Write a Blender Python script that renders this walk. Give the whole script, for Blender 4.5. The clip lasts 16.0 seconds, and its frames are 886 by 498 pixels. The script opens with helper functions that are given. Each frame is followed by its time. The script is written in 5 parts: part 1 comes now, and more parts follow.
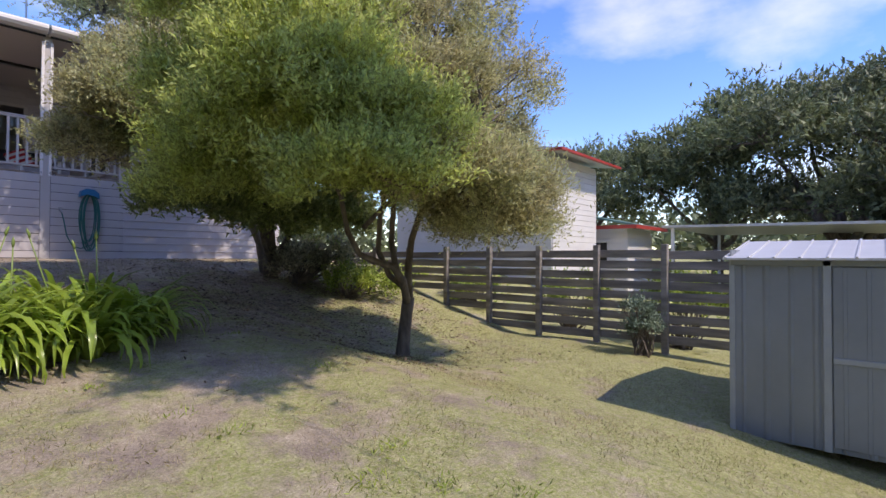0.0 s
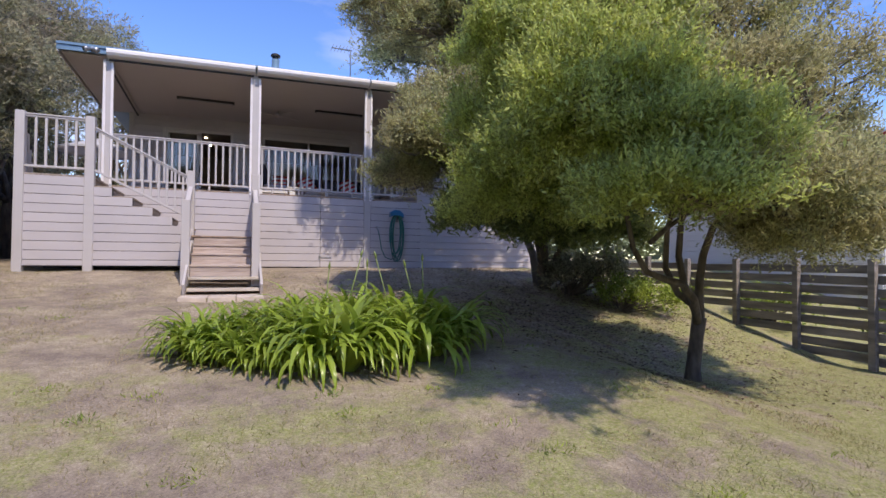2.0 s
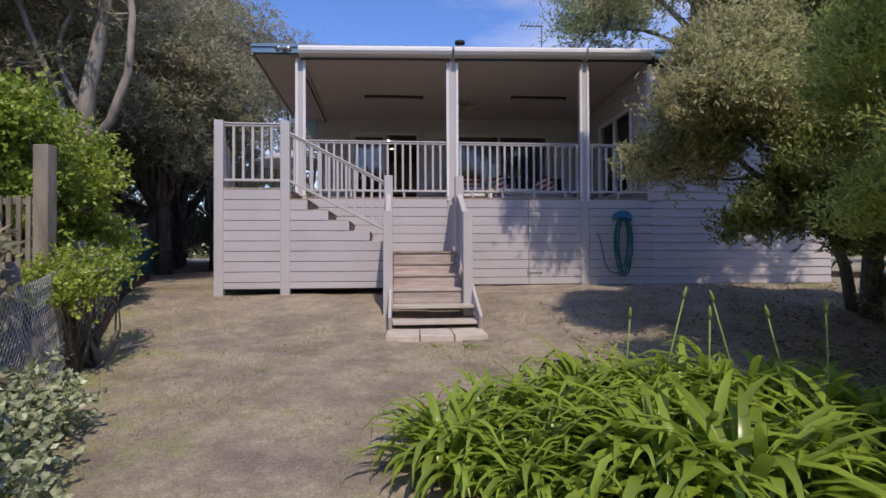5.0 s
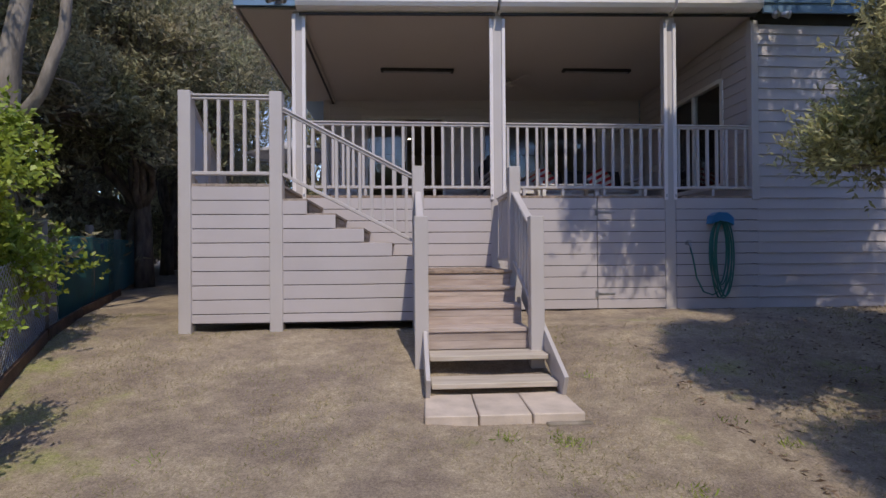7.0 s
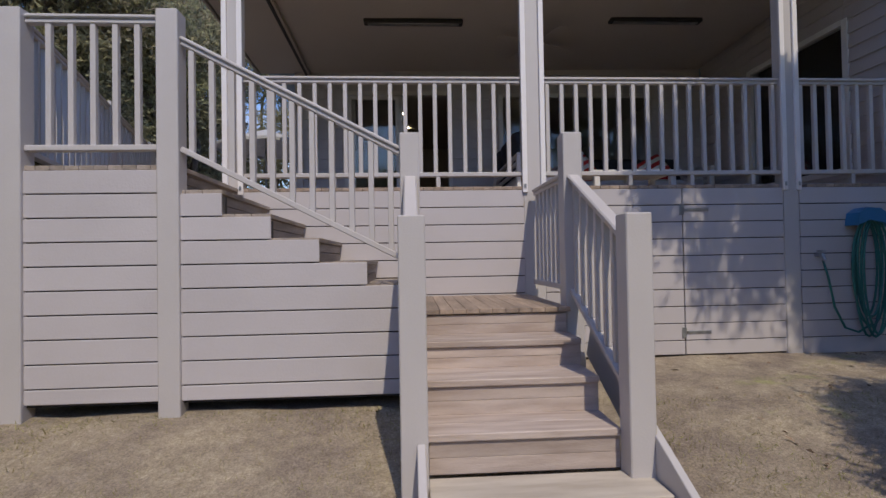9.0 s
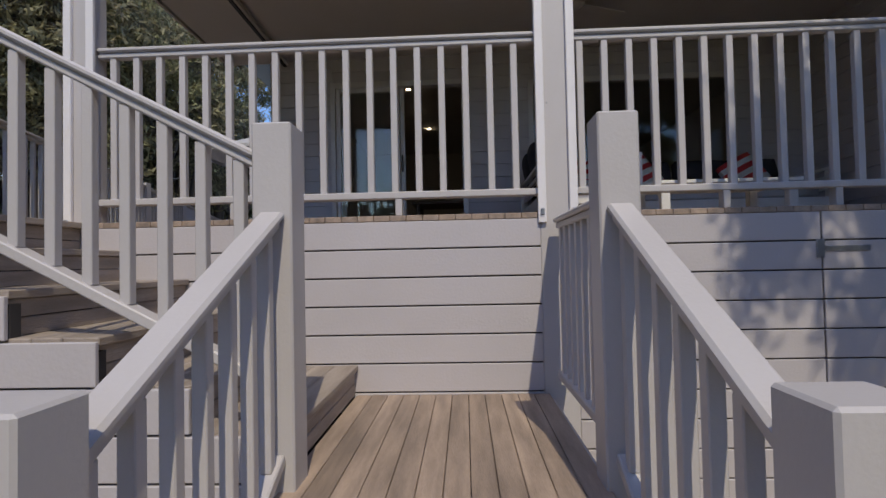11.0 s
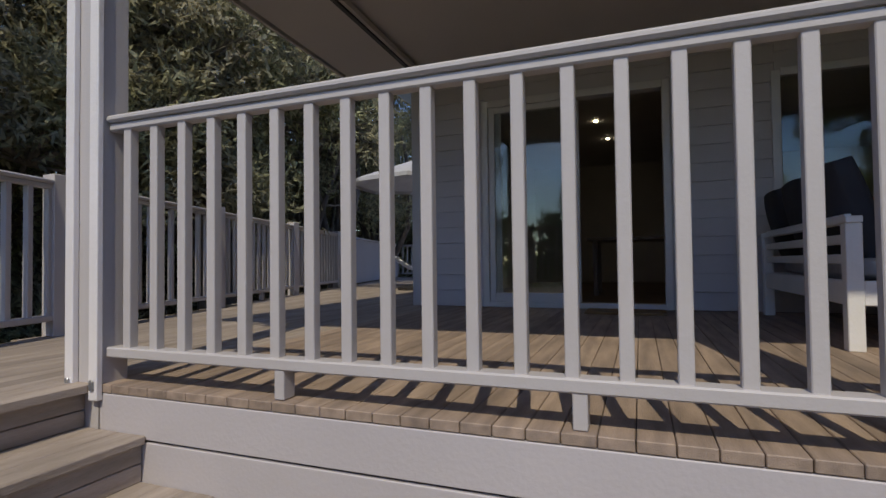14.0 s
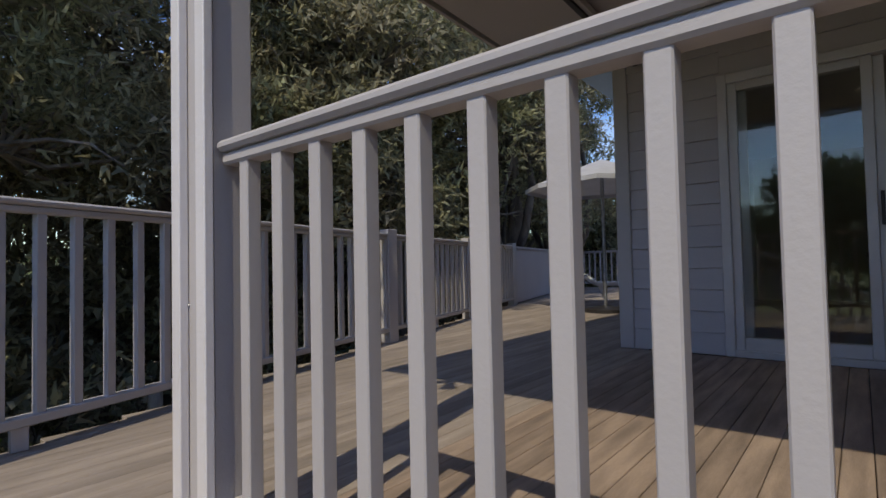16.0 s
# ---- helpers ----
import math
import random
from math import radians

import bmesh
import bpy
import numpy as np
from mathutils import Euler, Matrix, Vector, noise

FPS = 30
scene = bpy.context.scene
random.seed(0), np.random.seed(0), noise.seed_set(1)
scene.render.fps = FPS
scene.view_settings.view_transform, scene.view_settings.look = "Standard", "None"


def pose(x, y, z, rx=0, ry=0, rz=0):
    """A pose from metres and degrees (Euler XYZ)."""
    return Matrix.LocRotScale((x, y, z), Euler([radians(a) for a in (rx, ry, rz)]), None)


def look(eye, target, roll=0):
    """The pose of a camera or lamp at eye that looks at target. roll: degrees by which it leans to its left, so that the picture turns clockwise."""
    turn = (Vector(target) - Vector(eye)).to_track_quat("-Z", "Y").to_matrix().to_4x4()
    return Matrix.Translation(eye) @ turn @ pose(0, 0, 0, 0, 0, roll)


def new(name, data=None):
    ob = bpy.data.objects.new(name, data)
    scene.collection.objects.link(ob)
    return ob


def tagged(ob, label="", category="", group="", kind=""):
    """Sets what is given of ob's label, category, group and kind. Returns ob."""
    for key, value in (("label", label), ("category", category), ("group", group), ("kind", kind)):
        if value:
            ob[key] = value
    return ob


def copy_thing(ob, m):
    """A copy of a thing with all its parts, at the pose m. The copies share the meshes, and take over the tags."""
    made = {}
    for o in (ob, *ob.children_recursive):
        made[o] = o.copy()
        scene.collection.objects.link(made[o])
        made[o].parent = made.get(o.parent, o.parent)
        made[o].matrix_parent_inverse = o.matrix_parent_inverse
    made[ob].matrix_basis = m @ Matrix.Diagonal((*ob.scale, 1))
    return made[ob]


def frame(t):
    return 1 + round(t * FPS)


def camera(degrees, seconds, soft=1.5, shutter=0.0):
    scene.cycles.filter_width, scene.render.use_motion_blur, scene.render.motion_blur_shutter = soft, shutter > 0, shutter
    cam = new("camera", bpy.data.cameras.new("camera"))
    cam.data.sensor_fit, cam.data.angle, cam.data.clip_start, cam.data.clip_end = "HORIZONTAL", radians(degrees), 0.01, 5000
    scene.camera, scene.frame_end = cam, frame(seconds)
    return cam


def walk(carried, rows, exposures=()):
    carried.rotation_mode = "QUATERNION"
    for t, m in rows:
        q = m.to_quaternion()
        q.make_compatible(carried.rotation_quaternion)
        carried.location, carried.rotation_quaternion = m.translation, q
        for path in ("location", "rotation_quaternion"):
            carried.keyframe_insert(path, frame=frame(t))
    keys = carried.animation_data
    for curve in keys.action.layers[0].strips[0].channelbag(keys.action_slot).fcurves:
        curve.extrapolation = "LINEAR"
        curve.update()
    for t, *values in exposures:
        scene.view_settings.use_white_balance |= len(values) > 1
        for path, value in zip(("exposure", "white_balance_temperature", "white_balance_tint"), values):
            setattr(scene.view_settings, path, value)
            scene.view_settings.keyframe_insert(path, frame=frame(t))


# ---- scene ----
cam = camera(81.6, 16.0)
PATH = [
    (0, (2.72, -12.211, -1.611), (4.242, -10.913, -1.576), 0.2),
    (0.5, (2.705, -12.263, -1.648), (3.987, -10.728, -1.594), 0.2),
    (1, (2.641, -12.285, -1.588), (3.699, -10.589, -1.539), 0.3),
    (1.5, (2.46, -12.201, -1.54), (3.353, -10.412, -1.492), 0.5),
    (2, (2.312, -12.043, -1.438), (3.065, -10.191, -1.397), 0.5),
    (2.5, (2.201, -11.808, -1.351), (2.802, -9.901, -1.321), 0.4),
    (3, (2.046, -11.436, -1.315), (2.494, -9.487, -1.281), 0.3),
    (3.5, (1.892, -11.031, -1.231), (2.226, -9.059, -1.201), 0.2),
    (4, (1.803, -10.59, -1.183), (2.079, -8.609, -1.159), 0.0),
    (4.5, (1.738, -10.075, -1.153), (1.948, -8.087, -1.122), -0.2),
    (7, (1.39, -7.243, -0.812), (1.532, -5.248, -0.797), -0.4),
    (7.5, (1.374, -6.676, -0.763), (1.514, -4.681, -0.738), -0.7),
    (8, (1.43, -6.071, -0.739), (1.567, -4.076, -0.717), -1.0),
    (8.5, (1.45, -5.411, -0.711), (1.583, -3.416, -0.683), -1.0),
    (11, (2.17, -2.925, -0.275), (2.085, -0.927, -0.222), -1.2),
    (11.5, (2.207, -2.589, -0.131), (2.021, -0.599, -0.072), -1.2),
    (12, (2.167, -2.3, -0.026), (1.879, -0.322, 0.035), -1.0),
    (12.5, (2.105, -2.038, 0.073), (1.717, -0.077, 0.134), -0.8),
    (13, (2.079, -1.780, 0.192), (1.618, 0.165, 0.256), -1.0),
    (13.5, (2.053, -1.573, 0.321), (1.451, 0.333, 0.376), -0.7),
    (14, (1.95, -1.389, 0.454), (1.235, 0.478, 0.506), -0.7),
    (14.5, (1.874, -1.160, 0.538), (1.036, 0.654, 0.590), -0.6),
    (15, (1.748, -0.986, 0.610), (0.758, 0.751, 0.655), -0.5),
    (15.5, (1.518, -0.814, 0.681), (0.383, 0.832, 0.723), -0.6),
    (16, (1.261, -0.635, 0.720), (-0.000, 0.915, 0.782), -1.2),
]
walk(cam, [(t, look(eye, target, roll)) for t, eye, target, roll in PATH],
     [(0, 0.55, 7300, 16), (1.5, 0.49, 7300, 16), (3, 0.31, 7300, 15), (4.7, 0.14, 7300, 14), (7, 0.0, 7400, 12), (8.7, -0.05, 7500, 10), (11, -0.1, 7600, 6),
      (16, -0.12, 7700, 5)])

# ---- world and sun ----
SUN_TO = Vector((0.20, -1.0, 1.29)).normalized()
sun_elev = math.asin(SUN_TO.z)
world = bpy.data.worlds.new("World")
scene.world = world
world.use_nodes = True
wn = world.node_tree
sky = wn.nodes.new("ShaderNodeTexSky")
sky.sky_type = "NISHITA"
sky.sun_disc = False
sky.sun_elevation = sun_elev
sky.sun_rotation = math.atan2(SUN_TO.x, SUN_TO.y)
sky.altitude = 50
sky.air_density = 1.0
sky.dust_density = 0.1
sky.ozone_density = 4.0
# thin wispy cloud, by the direction of the sky
geo = wn.nodes.new("ShaderNodeTexCoord")
cmap = wn.nodes.new("ShaderNodeMapping")
cmap.inputs["Scale"].default_value = (1.0, 1.6, 3.4)
cmap.inputs["Location"].default_value = (0.35, 0.2, 0.1)
cn = wn.nodes.new("ShaderNodeTexNoise")
cn.inputs["Scale"].default_value = 1.7
cn.inputs["Detail"].default_value = 7
cn.inputs["Roughness"].default_value = 0.55
cr = wn.nodes.new("ShaderNodeValToRGB")
cr.color_ramp.elements[0].position = 0.46
cr.color_ramp.elements[0].color = (0, 0, 0, 1)
cr.color_ramp.elements[1].position = 0.80
cr.color_ramp.elements[1].color = (0.8, 0.8, 0.8, 1)
cmix = wn.nodes.new("ShaderNodeMixRGB")
cmix.inputs["Color2"].default_value = (6.0, 6.2, 7.2, 1)
wn.links.new(geo.outputs["Generated"], cmap.inputs["Vector"])
wn.links.new(cmap.outputs["Vector"], cn.inputs["Vector"])
wn.links.new(cn.outputs["Fac"], cr.inputs["Fac"])
wn.links.new(cr.outputs["Color"], cmix.inputs["Fac"])
deep = wn.nodes.new("ShaderNodeHueSaturation")
deep.inputs["Saturation"].default_value = 1.22
deep.inputs["Value"].default_value = 1.45
deep.inputs["Hue"].default_value = 0.515
wn.links.new(sky.outputs["Color"], deep.inputs["Color"])
wn.links.new(deep.outputs["Color"], cmix.inputs["Color1"])
wn.links.new(cmix.outputs["Color"], wn.nodes["Background"].inputs["Color"])
wn.nodes["Background"].inputs["Strength"].default_value = 0.15
sun_data = bpy.data.lights.new("sun", "SUN")
sun_data.energy = 2.8
sun_data.angle = radians(0.55)
sun_data.color = (1.0, 0.95, 0.87)
sun = new("sun", sun_data)
sun.matrix_world = look(tuple(SUN_TO * 60), (0, 0, 0))

# ---- materials ----


def mat(name, col, rough=0.6, metal=0.0, vary=0.12, scale=6.0, fine=60.0, bump=0.15, col2=None, island=0.0, obj=0.0,
        stretch=(1, 1, 1), spec=0.5, sheen=0.0, transmit=0.0):
    """A surface with coarse and fine variation, chance colour by piece, and fine relief."""
    m = bpy.data.materials.new(name)
    m.use_nodes = True
    n, l = m.node_tree.nodes, m.node_tree.links
    b = n["Principled BSDF"]
    b.inputs["Roughness"].default_value = rough
    b.inputs["Metallic"].default_value = metal
    b.inputs["Specular IOR Level"].default_value = spec
    gm = n.new("ShaderNodeNewGeometry")
    mp = n.new("ShaderNodeMapping")
    mp.inputs["Scale"].default_value = stretch
    l.new(gm.outputs["Position"], mp.inputs["Vector"])
    n1 = n.new("ShaderNodeTexNoise")
    n1.inputs["Scale"].default_value = scale
    n1.inputs["Detail"].default_value = 5
    n2 = n.new("ShaderNodeTexNoise")
    n2.inputs["Scale"].default_value = fine
    n2.inputs["Detail"].default_value = 3
    l.new(mp.outputs["Vector"], n1.inputs["Vector"])
    l.new(mp.outputs["Vector"], n2.inputs["Vector"])
    c1 = n.new("ShaderNodeMixRGB")
    c1.inputs["Color1"].default_value = (*col, 1)
    c1.inputs["Color2"].default_value = (*(col2 or [c * (1 - 2 * vary) for c in col]), 1)
    r1 = n.new("ShaderNodeMapRange")
    r1.inputs["From Min"].default_value, r1.inputs["From Max"].default_value = 0.35, 0.68
    l.new(n1.outputs["Fac"], r1.inputs["Value"])
    l.new(r1.outputs["Result"], c1.inputs["Fac"])
    hs = n.new("ShaderNodeHueSaturation")
    l.new(c1.outputs["Color"], hs.inputs["Color"])
    ad = n.new("ShaderNodeMath")
    ad.operation = "MULTIPLY_ADD"
    ad.inputs[1].default_value = vary * 1.6
    ad.inputs[2].default_value = 1.0 - vary * 0.8
    l.new(n2.outputs["Fac"], ad.inputs[0])
    last = ad
    for source, amount in (("island", island), ("object", obj)):
        if amount:
            if source == "island":
                out = gm.outputs["Random Per Island"]
            else:
                out = n.new("ShaderNodeObjectInfo").outputs["Random"]
            k = n.new("ShaderNodeMath")
            k.operation = "MULTIPLY_ADD"
            k.inputs[1].default_value = amount * 2
            k.inputs[2].default_value = 1 - amount
            l.new(out, k.inputs[0])
            mu = n.new("ShaderNodeMath")
            mu.operation = "MULTIPLY"
            l.new(k.outputs[0], mu.inputs[0])
            l.new(last.outputs[0], mu.inputs[1])
            last = mu
    l.new(last.outputs[0], hs.inputs["Value"])
    l.new(hs.outputs["Color"], b.inputs["Base Color"])
    if bump:
        bp = n.new("ShaderNodeBump")
        bp.inputs["Strength"].default_value = bump
        bp.inputs["Distance"].default_value = 0.01
        l.new(n2.outputs["Fac"], bp.inputs["Height"])
        l.new(bp.outputs["Normal"], b.inputs["Normal"])
    if transmit:
        tr = n.new("ShaderNodeBsdfTranslucent")
        l.new(hs.outputs["Color"], tr.inputs["Color"])
        ms = n.new("ShaderNodeMixShader")
        ms.inputs["Fac"].default_value = transmit
        l.new(b.outputs[0], ms.inputs[1])
        l.new(tr.outputs[0], ms.inputs[2])
        l.new(ms.outputs[0], n["Material Output"].inputs["Surface"])
    return m


PAINT = mat("lilac_white_paint", (0.51, 0.475, 0.49), 0.5, vary=0.04, scale=1.3, fine=70, bump=0.12, obj=0.025)
PAINT_RAIL = mat("rail_paint", (0.51, 0.48, 0.48), 0.42, vary=0.03, scale=2.0, fine=90, bump=0.08)
SOFFIT = mat("soffit_paint", (0.52, 0.475, 0.45), 0.6, vary=0.03, scale=0.8, fine=30, bump=0.05)
# near-black that stands in for shade in board gaps and behind the side window
BACKING = mat("gap_shade", (0.05, 0.045, 0.045), 0.9)
DECK = mat("weathered_decking", (0.40, 0.30, 0.235), 0.62, vary=0.22, scale=3.0, fine=45, bump=0.35, col2=(0.23, 0.175, 0.14),
           obj=0.16, stretch=(6, 0.7, 6))
DECK_GREY = mat("grey_decking", (0.38, 0.315, 0.27), 0.7, vary=0.22, scale=3.0, fine=45, bump=0.35, col2=(0.26, 0.215, 0.18),
                obj=0.14, stretch=(6, 0.7, 6))
TREAD = mat("pale_timber_tread", (0.50, 0.415, 0.375), 0.7, vary=0.14, scale=3.0, fine=40, bump=0.3, col2=(0.35, 0.275, 0.24),
            obj=0.12, stretch=(0.8, 6, 6))
TREAD_PALE = mat("new_pine_tread", (0.52, 0.465, 0.405), 0.7, vary=0.12, scale=2.5, fine=40, bump=0.3, col2=(0.40, 0.345, 0.29), obj=0.08, stretch=(0.8, 6, 6))
ROOF = mat("blue_grey_roofing", (0.16, 0.27, 0.38), 0.4, metal=0.3, vary=0.06, scale=1.5)
BLINDBOX = mat("blind_box", (0.78, 0.75, 0.76), 0.35, vary=0.03, scale=2)
BLACK = mat("matt_black", (0.025, 0.022, 0.022), 0.5, vary=0.1)
STEEL = mat("galvanised_steel", (0.45, 0.46, 0.48), 0.4, metal=0.8, vary=0.15, scale=12)
ALU = mat("door_aluminium", (0.60, 0.57, 0.56), 0.4, metal=0.1, vary=0.03)
CONCRETE = mat("paver", (0.62, 0.53, 0.46), 0.9, vary=0.12, scale=5, fine=90, bump=0.4, obj=0.05)
FENCE = mat("weathered_paling", (0.31, 0.275, 0.25), 0.85, vary=0.25, scale=2.5, fine=60, bump=0.5, obj=0.18, stretch=(4, 0.6, 4))
SHED = mat("grey_shed_steel", (0.23, 0.255, 0.285), 0.45, metal=0.2, vary=0.06, scale=1.5, fine=15, bump=0.04)
SHED_TRIM = mat("shed_trim", (0.33, 0.36, 0.39), 0.45, metal=0.2, vary=0.05)
SHED_ROOF = mat("shed_roof", (0.62, 0.61, 0.62), 0.4, metal=0.3, vary=0.06, scale=2)
BARK = mat("grey_bark", (0.22, 0.18, 0.15), 0.95, vary=0.3, scale=9, fine=50, bump=0.9, stretch=(1, 1, 0.3))
BARK_PALE = mat("pale_bark", (0.33, 0.29, 0.25), 0.95, vary=0.25, scale=7, fine=45, bump=0.8, stretch=(1, 1, 0.3))
LEAF_BRIGHT = mat("bright_sprigs", (0.54, 0.59, 0.17), 0.5, vary=0.12, scale=1.6, island=0.4, bump=0, col2=(0.42, 0.49, 0.17), transmit=0.6)
LEAF_GREEN = mat("green_sprigs", (0.31, 0.37, 0.12), 0.5, vary=0.12, scale=1.6, island=0.4, bump=0, col2=(0.19, 0.23, 0.09), transmit=0.45)
LEAF_OLIVE = mat("olive_sprigs", (0.46, 0.48, 0.24), 0.55, vary=0.12, scale=1.4, island=0.42, bump=0, col2=(0.45, 0.40, 0.22), transmit=0.58)
LEAF_DARK = mat("dark_foliage", (0.33, 0.335, 0.19), 0.6, vary=0.15, scale=0.7, island=0.5, bump=0, col2=(0.33, 0.28, 0.20), transmit=0.5)
LEAF_MOONAH = mat("moonah_foliage", (0.20, 0.235, 0.11), 0.6, vary=0.15, scale=0.3, island=0.45, bump=0, col2=(0.12, 0.14, 0.075), transmit=0.3)
LEAF_LIME = mat("lime_leaves", (0.36, 0.43, 0.07), 0.45, vary=0.1, scale=2, island=0.4, bump=0, col2=(0.20, 0.30, 0.05), transmit=0.4)
LITTER = mat("leaf_litter", (0.22, 0.15, 0.10), 0.9, vary=0.2, scale=3, island=0.5, bump=0, col2=(0.13, 0.09, 0.065))
LEAF_VARI = mat("variegated_leaves", (0.55, 0.56, 0.36), 0.45, vary=0.1, scale=22, island=0.3, bump=0, col2=(0.10, 0.17, 0.06), transmit=0.25)
LEAF_GREY = mat("grey_green_leaves", (0.20, 0.27, 0.20), 0.6, vary=0.1, scale=3, island=0.3, bump=0, transmit=0.2)
STRAP = mat("strap_leaves", (0.36, 0.47, 0.07), 0.28, vary=0.1, scale=1.5, island=0.3, bump=0, col2=(0.27, 0.39, 0.055), obj=0.25, transmit=0.38)
STALK = mat("flower_stalk", (0.20, 0.27, 0.07), 0.5, vary=0.08, bump=0)
PETAL = mat("mauve_petals", (0.5, 0.3, 0.5), 0.6, vary=0.1, bump=0, island=0.2)
WIRE = mat("galvanised_wire", (0.52, 0.52, 0.53), 0.5, metal=0.4, vary=0.1)
GREENWIRE = mat("green_wire", (0.03, 0.16, 0.15), 0.5, vary=0.1)
CLOTH = mat("teal_shade_cloth", (0.02, 0.115, 0.16), 0.8, vary=0.25, scale=5, fine=220, bump=0.4)
LOG = mat("treated_log", (0.30, 0.26, 0.21), 0.9, vary=0.25, scale=6, bump=0.6, stretch=(1, 1, 0.3))
SLEEPER = mat("brown_sleeper", (0.13, 0.075, 0.05), 0.9, vary=0.25, scale=5, bump=0.6)
HOSE = mat("green_hose", (0.015, 0.15, 0.14), 0.4, vary=0.1)
REEL = mat("blue_plastic", (0.02, 0.17, 0.36), 0.35, vary=0.05)
CUSHION_DARK = mat("charcoal_cushion", (0.035, 0.036, 0.045), 0.9, vary=0.1, fine=300)
CUSHION_PALE = mat("pale_grey_cushion", (0.50, 0.50, 0.53), 0.9, vary=0.08, fine=300)
RED = mat("red_stripe", (0.55, 0.05, 0.045), 0.9, vary=0.08, fine=300)
WHITE = mat("white_paint", (0.78, 0.77, 0.77), 0.45, vary=0.04, scale=3)
CANVAS = mat("umbrella_canvas", (0.66, 0.67, 0.72), 0.8, vary=0.05, fine=200, transmit=0.3)
NEIGH = mat("neighbour_white_boards", (0.72, 0.70, 0.70), 0.6, vary=0.04, scale=1)
REDGUT = mat("red_gutter", (0.42, 0.05, 0.04), 0.4, vary=0.05)
GREENROOF = mat("green_roof", (0.12, 0.25, 0.22), 0.45, metal=0.2, vary=0.06)
ROOM = mat("room_plaster", (0.55, 0.52, 0.50), 0.8, vary=0.05, scale=1)
ROOMFLOOR = mat("room_floor", (0.16, 0.10, 0.07), 0.4, vary=0.1, scale=3)


def glass_mat():
    m = bpy.data.materials.new("window_glass")
    m.use_nodes = True
    b = m.node_tree.nodes["Principled BSDF"]
    b.inputs["Base Color"].default_value = (0.75, 0.80, 0.80, 1)
    b.inputs["Roughness"].default_value = 0.0
    b.inputs["IOR"].default_value = 1.5
    b.inputs["Transmission Weight"].default_value = 1.0
    return m


GLASS = glass_mat()


def lamp_mat():
    m = bpy.data.materials.new("downlight_glow")
    m.use_nodes = True
    b = m.node_tree.nodes["Principled BSDF"]
    b.inputs["Emission Color"].default_value = (1, 0.85, 0.65, 1)
    b.inputs["Emission Strength"].default_value = 70
    return m


GLOW = lamp_mat()


